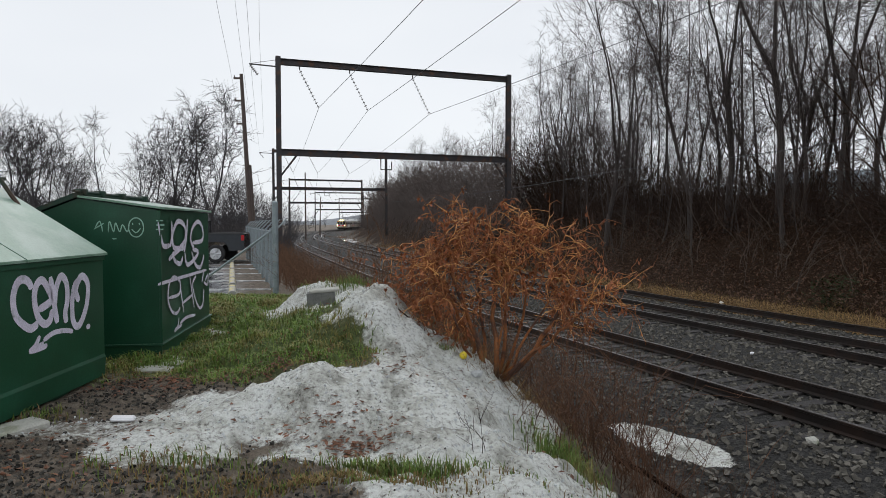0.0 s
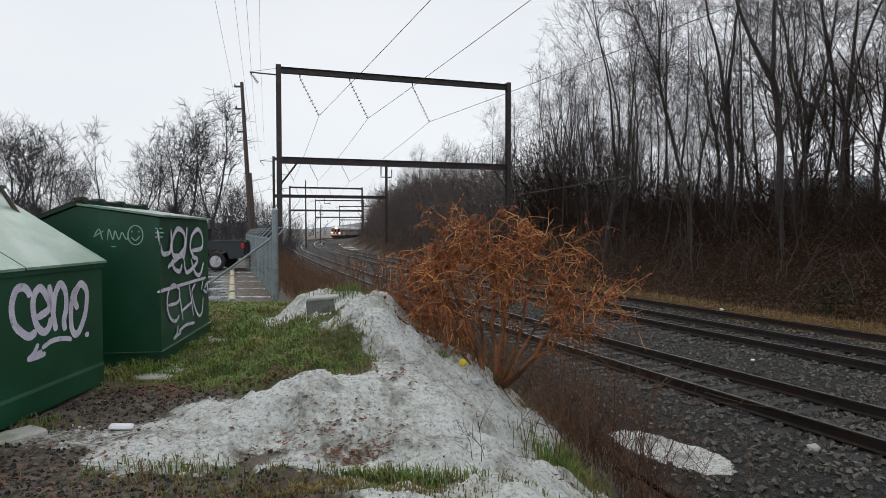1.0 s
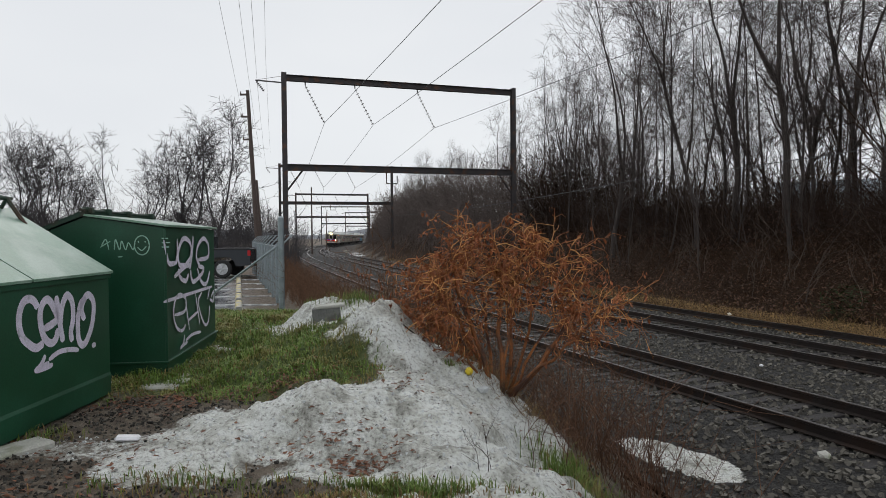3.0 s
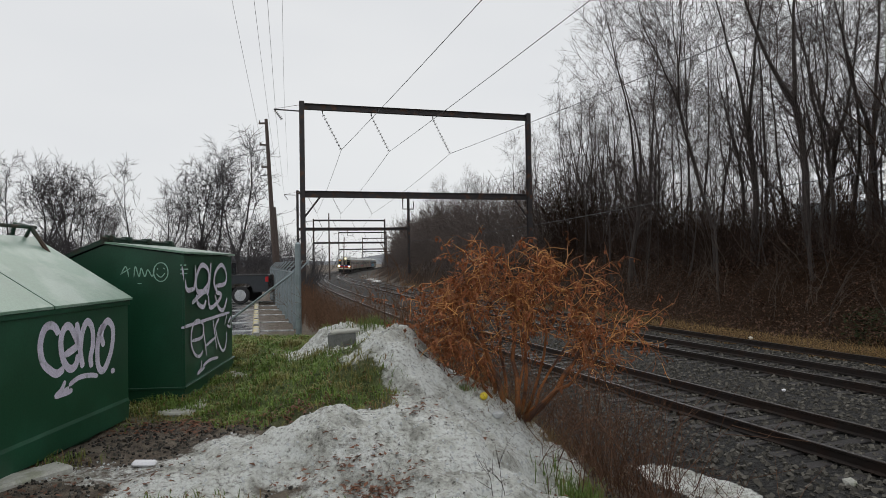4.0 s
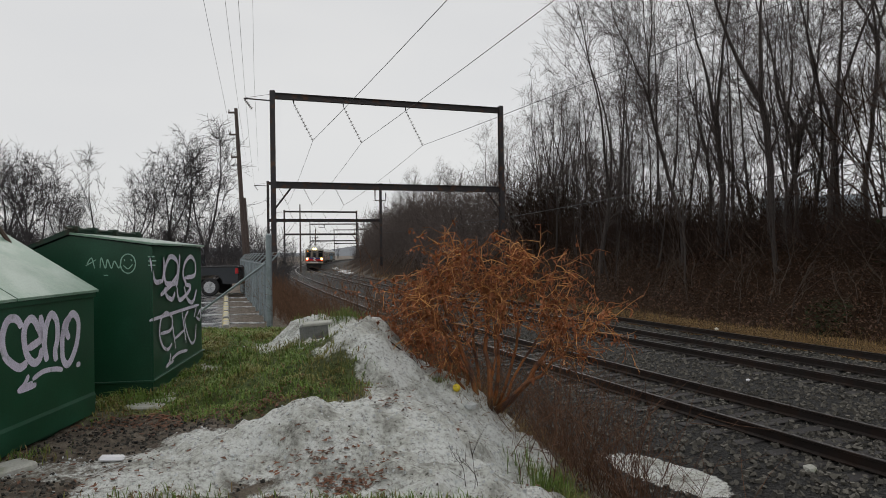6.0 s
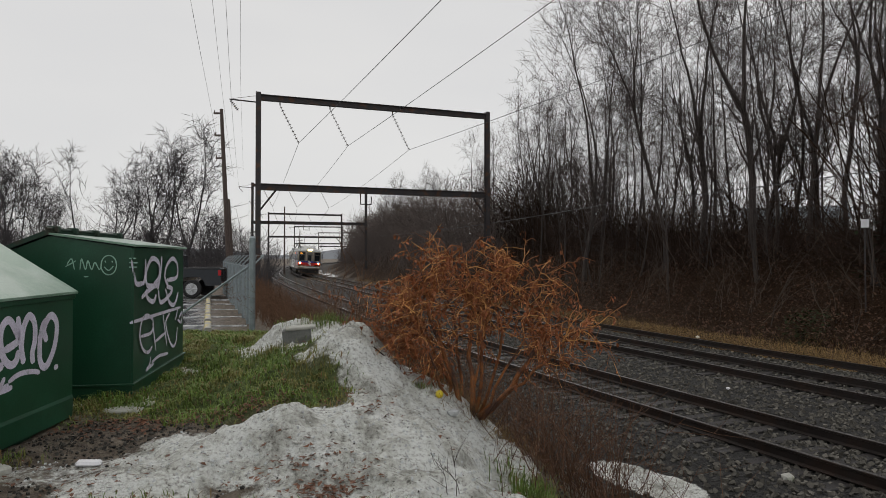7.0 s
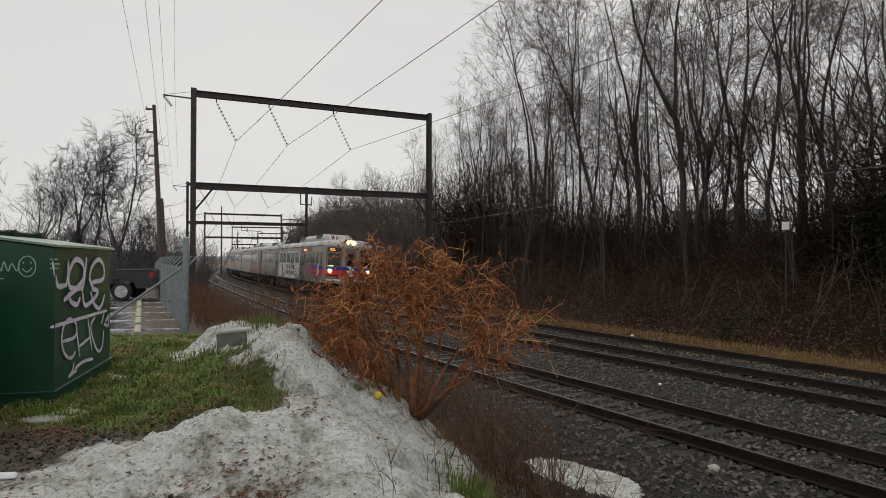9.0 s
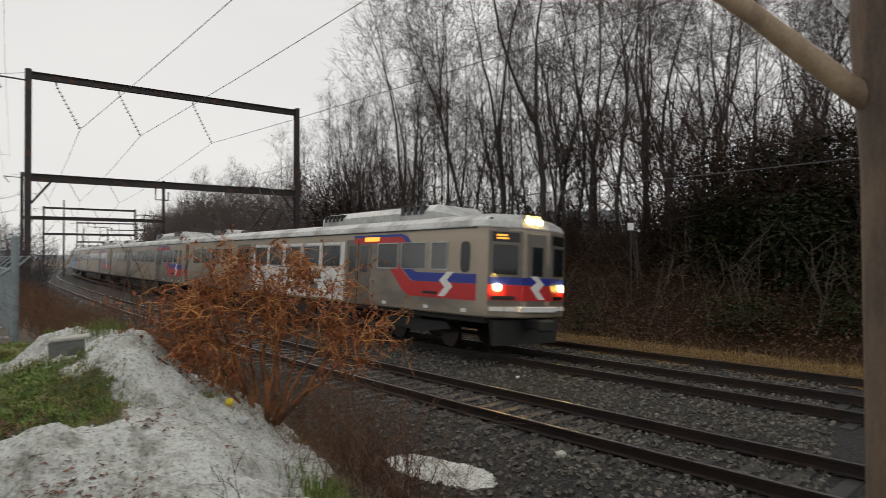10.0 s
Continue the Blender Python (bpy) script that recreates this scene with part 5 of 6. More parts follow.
def fence():
    f = empty("chain_link_fence", pose(0, 0, 0), "galvanised chain-link fence with barbed wire arms", "fence")
    p0, step = Vector((-4.22, 16.0, 0)), Vector((-0.335, 0.94, 0)).normalized()
    n, gap = 11, 1.75
    for i in range(n):
        p = p0 + step * gap * i
        z = gz(p.x, p.y) - 0.1
        post = Geo()
        post.tube([(p.x, p.y, z), (p.x, p.y, 1.45)], 0.04 if i else 0.05, 8)
        post.tube([(p.x, p.y, 1.43), (p.x + 0.24, p.y + 0.09, 1.7)], 0.02, 5)
        part("fence_post", post, GALV, f)
        if i:
            a = p0 + step * gap * (i - 1)
            rail = Geo()
            for zz in (1.38,):
                rail.tube([(a.x, a.y, zz), (p.x, p.y, zz)], 0.02, 5)
            part("top_rail", rail, GALV, f)
            mesh = Geo()
            L, zb, zt = gap, z + 0.15, 1.36
            H = zt - zb
            k = -H
            while k < L:
                for sg in (0, 1):
                    u0, u1 = max(k, 0), min(k + H, L)
                    if u1 - u0 < 0.05:
                        continue
                    za, zc = (zb + (u0 - k), zb + (u1 - k)) if sg == 0 else (zt - (u0 - k), zt - (u1 - k))
                    mesh.tube([a + step * u0 + Vector((0, 0, za)), a + step * u1 + Vector((0, 0, zc))], 0.0018, 3, cap=False)
                k += 0.075
            part("chain_link_mesh", mesh, GALV, f, "thin diamond wire mesh")
            for j in range(3):
                w = Geo()
                o = Vector((0.08 * (j + 1), 0.03 * (j + 1), 1.45 + 0.08 * (j + 1)))
                w.tube([a + o, p + o], 0.004, 3)
                part("barbed_strand", w, GALV, f)
    g = Geo()
    g.tube([(-4.2, 15.85, gz(-4.2, 15.85) - 0.1), (-4.2, 15.85, 2.12)], 0.075, 10)
    g.tube([(-4.2, 15.85, 2.12), (-4.2, 15.85, 2.16)], [0.08, 0.03], 10)
    part("corner_post", g, GALV, f, "thick galvanised corner post")
    g = Geo()
    g.tube([(-4.28, 15.85, 1.42), (-5.8, 15.6, 0.28), (-6.5, 15.5, -0.22)], 0.03, 6)
    part("brace_pipe", g, GALV, f, "slanting galvanised brace pipe")


fence()

TRUCK = mat("dark_grey_car_paint", (0.035, 0.04, 0.048), 0.25, 0.3, var=0.08, bump=0)
RUBBER = mat("black_rubber", (0.02, 0.02, 0.021), 0.75, var=0.2)
ALLOY = mat("silver_alloy", (0.5, 0.51, 0.53), 0.3, 0.9, var=0.1)
REDLAMP = mat("red_lamp_lens", (0.45, 0.01, 0.015), 0.2, var=0.1, bump=0)
GLASS = mat("dark_window_glass", (0.012, 0.015, 0.018), 0.06, 0.0, var=0.1, bump=0)
BLACKTRIM = mat("black_plastic_trim", (0.02, 0.02, 0.022), 0.5, var=0.1, bump=0)
# reflected sky is put into the base colour as a grey-teal tint
TRAIN_GLASS = mat("sky_tinted_train_glass", (0.045, 0.052, 0.052), 0.12, 0.0, var=0.15, bump=0, spec=0.8)
CHROME = mat("chrome_trim", (0.6, 0.6, 0.62), 0.15, 1.0, var=0.05, bump=0)
WHITEPAINT = mat("worn_white_paint", (0.62, 0.63, 0.64), 0.5, second=(0.3, 0.31, 0.32), second_amount=0.5, second_scale=5)


def pickup():
    x, y = -10.1, 29.0
    t = empty("pickup_truck", pose(x, y, gz(x, y) + 0.02, 0, 0, 3), "dark grey pickup truck parked on the wet lot", "pickup truck")
    g = Geo()
    g.prism([(1.2, 0.55), (1.2, 1.28), (-0.75, 1.3), (-0.8, 1.28), (-0.82, 1.85), (-2.4, 1.88), (-3.1, 1.3), (-4.4, 1.2), (-4.55, 0.95), (-4.55, 0.45), (-4.2, 0.42), (-4.1, 0.72), (-3.95, 0.9), (-3.5, 0.9), (-3.35, 0.72),
             (-3.25, 0.4), (-0.6, 0.4), (-0.5, 0.72), (-0.32, 0.92), (0.32, 0.92), (0.5, 0.72), (0.55, 0.52)], -0.98, 0.98)
    part("body", g, TRUCK, t)
    for y0 in (-1.0, 0.9):
        g = Geo()
        g.bevel_box(-0.74, 1.2, y0, y0 + 0.1, 1.26, 1.32, 0.015)
        part("bed_rail", g, BLACKTRIM, t, "dark bed rail cap")
    for wx in (0.0, -3.72):
        for wy, s in ((-0.98, -1), (0.98, 1)):
            w = Geo()
            w.tube([(wx, wy - 0.13 * s - 0.0, 0.4), (wx, wy - 0.03 * s, 0.4), (wx, wy + 0.1 * s, 0.4), (wx, wy + 0.13 * s, 0.4)], [0.37, 0.4, 0.4, 0.36], 24)
            tyre = part("wheel", w, RUBBER, t, "black tyre")
            r = Geo()
            r.tube([(wx, wy + 0.131 * s, 0.4), (wx, wy + 0.145 * s, 0.4)], [0.07, 0.07], 12)
            for a in range(6):
                c, q = math.cos(a * math.pi / 3), math.sin(a * math.pi / 3)
                r.tube([(wx + c * 0.05, wy + 0.14 * s, 0.4 + q * 0.05), (wx + c * 0.25, wy + 0.135 * s, 0.4 + q * 0.25)], 0.032, 5)
            r.tube([(wx, wy + 0.1 * s, 0.4), (wx, wy + 0.136 * s, 0.4)], [0.27, 0.28], 24, cap=False)
            r.tube([(wx, wy + 0.12 * s, 0.4), (wx, wy + 0.132 * s, 0.4)], [0.27, 0.25], 24)
            part("rim", r, ALLOY, tyre, "silver six-spoke rim")
    for wy in (-0.985, 0.905):
        g = Geo()
        g.bevel_box(1.08, 1.212, wy, wy + 0.08, 0.98, 1.22, 0.01)
        part("tail_light", g, REDLAMP, t, "red tail light")
    g = Geo()
    g.bevel_box(1.2, 1.36, -0.95, 0.95, 0.5, 0.68, 0.03)
    part("rear_bumper", g, CHROME, t)
    for x0, x1 in ((-1.6, -0.95), (-2.45, -1.68)):
        g = Geo()
        g.prism([(x0, 1.35), (x1, 1.35), (x1, 1.78), (max(x0, -2.3), 1.78)], -0.99, 0.99)
        part("side_window", g, GLASS, t)


pickup()


def lot_things():
    g = Geo()
    g.prism([(-0.1, 0), (0.1, 0), (0.075, 0.11), (0.05, 0.13), (-0.05, 0.13), (-0.075, 0.11)], -0.9, 0.9)
    me = fix(g.mesh("wheel_stop", YELLOW_STOP))
    for i in range(8):
        y = 16.4 + i * 2.05
        x = -0.334 * y
        tagged(new("wheel_stop", me), "worn pale yellow concrete wheel stop", "wheel stop", "wheel stops").matrix_basis = pose(x, y, gz(x, y) - 0.01, 0, 0, 18.5)
    for i in range(6):
        y = 16.9 + i * 2.6
        x = -0.334 * y
        g = Geo()
        g.box(-4.4, 1.2, -0.045, 0.045, -0.2, 0.0)
        thing("painted_line", g, WHITEPAINT, "worn white parking line on wet tarmac", "road marking", "parking lines", m=pose(x - 0.2, y, gz(x, y) + 0.03, 0, 0, 3))
    pole = empty("utility_pole", pose(-13.84, 46, gz(-13.84, 46)), "leaning dark wooden utility pole with short crossarms", "utility pole", "utility poles")
    g = Geo()
    g.tube([(0, 0, -0.3), (-0.35, 0, 6), (-0.68, 0, 12.6)], [0.19, 0.16, 0.12], 10)
    part("shaft", g, WOODPOLE, pole)
    for z in (12.3, 10.7, 9.05):
        a = Geo()
        a.box(-0.55, 0.08, -0.06, 0.06, z - 0.06, z + 0.06)
        a.tube([(-0.5, 0, z + 0.05), (-0.5, 0, z + 0.22)], 0.04, 6)
        part("crossarm", a, WOODPOLE, pole, m=pose(-0.05 * z - 0.06, 0, 0))
    for px, dep, h, lean in ((452, 50, 6.6, -0.35), (541, 108, 11.5, 0.0), (566, 150, 9.0, 0.25)):
        x, y = bearing(px, dep)
        g = Geo()
        g.tube([(0, 0, -0.3), (lean, 0, h)], [0.16, 0.1], 8)
        p = empty("utility_pole", pose(x, y, gz(x, y)), "plain dark wooden pole beside the line", "utility pole", "utility poles")
        part("shaft", g, WOODPOLE, p)
    wire([(-8, 95, 4.75), (11.4, 38, 4.9), (16.8, 24, 4.9), (25, 3, 5.3)], 0.025, "bank_cable", "black cable strung along the wooded bank", 0.3)
    wire([(2, 60, 9.0), (12.4, 38, 10.0), (17.8, 24, 10.0), (26, 3, 10.3)], 0.014, "bank_cable", "thin cable strung along the wooded bank", 0.3)


lot_things()

WATER = mat("muddy_water", (0.16, 0.105, 0.05), 0.08, 0.0, var=0.12, scale=0.6, fine=6, bump=0.05)


def puddles():
    for y0, y1, da, db, z in ((-12, 34, 3.8, 7.6, RAIL_Z - 0.31), (92, 150, 4.0, 7.2, RAIL_Z - 0.31)):
        g = Geo()
        v = []
        ys = np.arange(y0, y1 + 0.1, 1.0)
        for y in ys:
            k = min(1, (y1 - y) / 6 + 0.02, (y - y0) / 6 + 0.02)
            for d in (db - (db - da) * k, db):
                x, yy, _ = on_line(y, d)
                v.append((x, yy, z))
        g.add(v, [(2 * i, 2 * i + 1, 2 * i + 3, 2 * i + 2) for i in range(len(ys) - 1)])
        thing("puddle", g, WATER, "shallow muddy brown puddle beside the track", "water", kind="structure")


puddles()


def far_building():
    b = empty("warehouse", pose(43, 72, gz(43, 72) - 1.6, 0, 0, -28), "low pale grey building behind the wood", "building")
    wall = mat("grey_siding", (0.26, 0.30, 0.32), 0.7, var=0.1)
    roof = mat("grey_roof", (0.16, 0.19, 0.21), 0.7, var=0.1)
    g = Geo()
    g.box(-5, 5, -4, 4, -1.0, 3.2)
    part("wall", g, wall, b)
    g = Geo()
    g.prism([(-4.4, 3.2), (4.4, 3.2), (0, 4.8)], -5.4, 5.4, axis="x")
    part("roof", g, roof, b)


far_building()


def blob(rnd, r, squash=0.7):
    """A rough stone."""
    g = Geo()
    bm = bmesh.new()
    bmesh.ops.create_icosphere(bm, subdivisions=1, radius=r)
    for v in bm.verts:
        v.co *= rnd.uniform(0.75, 1.2)
        v.co.z *= squash
    g.v = [tuple(v.co) for v in bm.verts]
    g.f = [tuple(v.index for v in f.verts) for f in bm.faces]
    g.k = [0] * len(g.f)
    bm.free()
    return g


def loose_things():
    rnd = random.Random(31)
    white = mat("white_plastic", (0.75, 0.75, 0.78), 0.4, var=0.08)
    lemon = mat("yellow_rubber", (0.65, 0.5, 0.03), 0.4, var=0.1)
    x, y = 0.22, 6.77
    g = Geo()
    bm = bmesh.new()
    bmesh.ops.create_icosphere(bm, subdivisions=3, radius=0.043)
    g.v, g.f = [tuple(v.co) for v in bm.verts], [tuple(v.index for v in f.verts) for f in bm.faces]
    g.k = [0] * len(g.f)
    bm.free()
    thing("yellow_ball", g, lemon, "small yellow ball lying at the gravel's edge", "ball", m=pose(x, y, gz(x, y) + 0.045), smooth=True)
    for x, y, r, mt, lb in ((0.36, 6.63, 0.075, LIME, "pale stone beside the bush"), (10.55, 23.9, 0.19, CONCRETE, "pale rock at the puddle's edge"), (4.9, 8.25, 0.1, CONCRETE, "light stone lying on the ballast"),
                            (10.95, 23.6, 0.12, CONCRETE, "small rock at the puddle's edge"), (-2.5, 7.25, 0.035, white, "white scrap among fallen leaves"), (6.9, 14.0, 0.05, white, "white scrap between the rails"),
                            (8.0, 20.0, 0.06, white, "white scrap on the far ballast")):
        thing("stone", blob(rnd, r), mt, lb, "stone", m=pose(x, y, gz(x, y) + r * 0.3))
    g = Geo()
    g.bevel_box(-0.09, 0.09, -0.045, 0.045, 0, 0.035, 0.015)
    thing("plastic_scrap", g, white, "crumpled white plastic scrap on the gravel", "litter", m=pose(-2.55, 4.98, gz(-2.55, 4.98), 4, 5, 15))
    for pts, r, lb in (([(1.95, 7.05), (2.2, 6.95), (2.45, 6.85), (2.6, 6.55), (2.85, 6.4)], 0.04, "dark broken branch lying below the ridge"), ([(2.5, 6.5), (2.65, 6.35), (2.62, 6.15)], 0.02, "pale broken stick lying below the ridge"), ([(-0.5, 7.0), (-0.2, 6.95)], 0.008, "thin dark twig on the pale gravel")):
        g = Geo()
        g.tube([(x, y, gz(x, y) + r * 1.2 + rnd.uniform(0, 0.03)) for x, y in pts], [r * (1 - 0.1 * i) for i in range(len(pts))], 6)
        thing("branch", g, BRUSH if "dark" in lb else DRYGRASS, lb, "branch", "fallen branches")
    sp = empty("sign_post", pose(17.2, 24, gz(17.2, 24)), "small white sign plate on a thin post", "sign")
    g = Geo()
    g.tube([(0, 0, -0.2), (0, 0, 3.1 - gz(17.2, 24))], 0.03, 6)
    part("post", g, STEEL, sp)
    g = Geo()
    g.bevel_box(-0.13, 0.13, -0.05, -0.035, 2.8 - gz(17.2, 24), 3.12 - gz(17.2, 24), 0.004)
    part("plate", g, white, sp, "plain white plate", m=pose(0, 0, 0, 0, 0, -30))


loose_things()


def scattered():
    rnd = random.Random(77)
    cubes = []
    for _ in range(6):
        p = [(sx * rnd.uniform(0.6, 1.1), sy * rnd.uniform(0.5, 1.0), sz * rnd.uniform(0.4, 0.8)) for sx in (-1, 1) for sy in (-1, 1) for sz in (-1, 1)]
        cubes.append((p, [(0, 1, 3, 2), (4, 6, 7, 5), (0, 4, 5, 1), (2, 3, 7, 6), (0, 2, 6, 4), (1, 5, 7, 3)]))

    def lay(name, spots, size, material, label, category, sink=0.2):
        g = Geo()
        for x, y, z in spots:
            v, f = rnd.choice(cubes)
            s = size * rnd.uniform(0.5, 1.35)
            m = pose(x, y, z + s * (0.45 - sink), rnd.uniform(0, 360), rnd.uniform(0, 360), rnd.uniform(0, 360))
            g.add([m @ (Vector(q) * s) for q in v], f)
        stuff(name, g, material, label, category)

    pts = []
    while len(pts) < 20000:
        y = 4.5 + 34 * rnd.random() ** 1.9
        d = rnd.uniform(-8.1, 3.5)
        x, yy, _ = on_line(y, d)
        if x / max(yy, 0.1) > 1.25:
            continue
        pts.append((x, yy))
    a = np.array(pts)
    z = ground_z(a[:, 0], a[:, 1])
    clear = ground_masks(a[:, 0], a[:, 1])[0]
    lay("ballast_stones", [(x, y, h) for (x, y), h, c in zip(pts, z, clear) if c < 0.35], 0.034, BALLAST, "loose angular grey ballast stones", "ballast")
    pts = [(rnd.uniform(-3.4, 1.5), 3.0 + 8.5 * rnd.random() ** 1.3) for _ in range(26000)]
    a = np.array(pts)
    lime, grass, *_ = ground_masks(a[:, 0], a[:, 1])
    z = ground_z(a[:, 0], a[:, 1])
    pale = [(x, y, h) for (x, y), h, l in zip(pts, z, lime) if rnd.random() < l * 0.5]
    lay("pale_lumps", pale[:2600], 0.009, LIME, "pale lumps on the lime gravel heaps", "gravel", 0.3)
    specks = [(x, y, h) for (x, y), h, l in zip(pts, z, lime) if rnd.random() < l * 0.35]
    lay("dark_specks", specks[:800], 0.0052, BRUSH, "dark crumbs and bark on the pale gravel", "debris", 0.2)
    dark = [(x, y, h) for (x, y), h, l, g_ in zip(pts, z, lime, grass) if y < 6.3 and g_ < 0.3 and l < 0.5 and rnd.random() < (0.7 - 1.2 * l)]
    lay("grey_gravel", dark[:6500], 0.012, BALLAST, "small grey stones on the bare ground", "gravel", 0.3)
    # fallen leaves
    spots = []
    for cx, cy, rx, ry, k in ((-0.62, 4.45, 0.16, 0.1, 190), (-0.85, 4.75, 0.22, 0.1, 80), (-2.0, 6.15, 0.7, 0.16, 800), (-1.25, 4.7, 0.4, 0.1, 30), (-2.7, 4.5, 0.5, 0.3, 120), (-2.9, 6.2, 0.5, 0.35, 160), (1.2, 6.0, 0.3, 0.7, 50),
                              (-2.4, 3.9, 0.5, 0.2, 60), (1.6, 5.2, 0.6, 0.5, 140), (-0.35, 5.6, 0.12, 0.1, 24), (-1.8, 8.6, 0.8, 0.6, 40)):
        for _ in range(k):
            x, y = rnd.gauss(cx, rx), rnd.gauss(cy, ry)
            spots.append((x, y, gz(x, y) + rnd.uniform(0.005, 0.03)))
    stuff("fallen_leaves", leaf_geo(rnd, spots, 0.055, 0.35), DRYLEAF, "curled brown fallen leaves", "fallen leaves")


scattered()


# ---------- train ----------
STAINLESS = mat("stainless_steel_siding", (0.37, 0.315, 0.245), 0.42, 0.4, var=0.1, second=(0.19, 0.17, 0.145), second_amount=0.4, second_scale=0.6, scale=0.8, bump=0.03, stretch=(1, 0.25, 1))
ROOFGREY = mat("grimy_roof_panels", (0.42, 0.43, 0.42), 0.5, 0.3, second=(0.25, 0.25, 0.24), second_amount=0.4, second_scale=0.7)
BLUE = mat("blue_stripe", (0.012, 0.03, 0.26), 0.35, var=0.1, bump=0)
RED = mat("red_stripe", (0.48, 0.02, 0.022), 0.35, var=0.12, bump=0)
WRAP = mat("white_side_wrap", (0.66, 0.66, 0.64), 0.45, second=(0.42, 0.35, 0.36), second_amount=0.25, second_scale=1.2, bump=0)
TEAL = mat("blue_side_wrap", (0.08, 0.30, 0.46), 0.45, var=0.15, bump=0)
UNDER = mat("black_underfloor", (0.018, 0.018, 0.018), 0.7, var=0.3)
DARKGREY = mat("cab_front_grey", (0.16, 0.145, 0.125), 0.4, 0.4, var=0.1)
LIT = mat("warm_headlight", (1.0, 0.66, 0.17), 0.3, emit=140.0, bump=0)
AMBER = mat("amber_sign", (1.0, 0.38, 0.05), 0.4, emit=1.3, bump=0)
OFF_LAMP = mat("unlit_lamp", (0.5, 0.5, 0.5), 0.2, bump=0)
BLACK = mat("black_panel", (0.015, 0.015, 0.016), 0.25, var=0.1, bump=0)
PALE = mat("white_marking", (0.72, 0.72, 0.70), 0.4, var=0.08, bump=0)


def rail_car(lit, wrap):
    car = empty("commuter_rail_car", pose(0, 0, 0), "stainless electric commuter rail car with red and blue stripes", "rail car", "train cars")
    half, end = 1.6, 12.95
    plan = [(half, -12.55), (half, 12.3), (1.5, 12.62), (0.55, end), (-0.55, end), (-1.5, 12.62), (-half, 12.3), (-half, -12.55), (-1.45, -12.85), (1.45, -12.85)]

    def rings(levels):
        g = Geo()
        n = len(plan)
        for z, kx, cut in levels:
            g.v += [(x * kx, y - (cut if y > 12 else -cut if y < -12 else 0), z) for x, y in plan]
        for i in range(len(levels) - 1):
            g.f += [(i * n + j, i * n + (j + 1) % n, (i + 1) * n + (j + 1) % n, (i + 1) * n + j) for j in range(n)]
        g.f += [tuple(range(n))[::-1], tuple((len(levels) - 1) * n + j for j in range(n))]
        g.k = [0] * len(g.f)
        return g

    part("body", rings([(1.02, 0.985, 0.03), (1.06, 1, 0), (2.0, 1, 0), (3.1, 0.995, 0.02), (3.42, 0.985, 0.05)]), STAINLESS, car)
    part("roof", rings([(3.421, 1.0, 0.03), (3.46, 1.0, 0.03), (3.62, 0.95, 0.12), (3.76, 0.82, 0.3), (3.86, 0.55, 0.6), (3.9, 0.2, 1.0)]), ROOFGREY, car)
    for y0, y1, z0, z1 in ((2.0, 10.4, 3.78, 4.28), (-10.5, -7.5, 3.78, 4.12)):
        g = Geo()
        g.prism([(-1.05, z0), (1.05, z0), (1.05, z1 - 0.22), (0.8, z1), (-0.8, z1), (-1.05, z1 - 0.22)], y0 + 0.5, y1 - 0.9)
        g.add([(-1.05, y1 - 0.9, z0), (1.05, y1 - 0.9, z0), (1.05, y1 - 0.9, z1 - 0.22), (0.8, y1 - 0.9, z1), (-0.8, y1 - 0.9, z1), (-1.05, y1 - 0.9, z1 - 0.22), (-0.7, y1, z0), (0.7, y1, z0), (0.6, y1 - 0.1, z0 + 0.12), (-0.6, y1 - 0.1, z0 + 0.12)],
              [(1, 7, 8, 2), (2, 8, 3), (3, 8, 9, 4), (4, 9, 5), (5, 9, 6, 0), (6, 7, 8, 9)])
        hvac = part("roof_unit", g, ROOFGREY, car, "raised grey roof unit with dark vents")
        for k in range(4):
            v = Geo()
            v.box(0.86, 1.08, y1 - 1.5 - k * 0.34, y1 - 1.3 - k * 0.34, z1 - 0.3, z1 - 0.04, m=None)
            part("vent", v, BLACK, hvac)
        for k in range(5):
            v = Geo()
            v.box(0.86, 1.08, y0 + 0.7 + k * 0.3, y0 + 0.85 + k * 0.3, z1 - 0.3, z1 - 0.06)
            part("vent", v, BLACK, hvac)
    for s in (1, -1):
        # windows, doors, stripes along each side
        def panel(name, y0, y1, z0, z1, material, lift=0.006, label="", r=0.0):
            g = Geo()
            a, b = sorted((s * (half - 0.03), s * (half + lift)))
            if r:
                g.bevel_box(a, b, y0, y1, z0, z1, min(r, 0.012))
            else:
                g.box(a, b, y0, y1, z0, z1)
            return part(name, g, material, car, label)

        F = 12.95
        if wrap:
            panel("side_wrap", F - 15.9, F - 7.7, 1.1, 3.15, wrap, 0.003, "printed wrap covering the side between the doors")
        for a, b in ((1.95, 2.65), (2.95, 4.15), (4.4, 5.5), (8.0, 9.3), (9.6, 10.9), (11.2, 12.5), (12.8, 14.1), (14.4, 15.6), (18.6, 19.9), (20.2, 21.5), (21.8, 23.1), (23.4, 24.5)):
            w = panel("window", F - b, F - a, 2.28, 3.02, TRAIN_GLASS, 0.01, "", 0.01)
            fr = Geo()
            for q in ((F - b - 0.04, F - a + 0.04, 3.02, 3.06), (F - b - 0.04, F - a + 0.04, 2.24, 2.28), (F - b - 0.04, F - b, 2.28, 3.02), (F - a, F - a + 0.04, 2.28, 3.02)):
                x0, x1 = sorted((s * (half - 0.02), s * (half + 0.014)))
                fr.box(x0, x1, *q)
            part("window_frame", fr, ROOFGREY, w)
        g = Geo()
        o = []
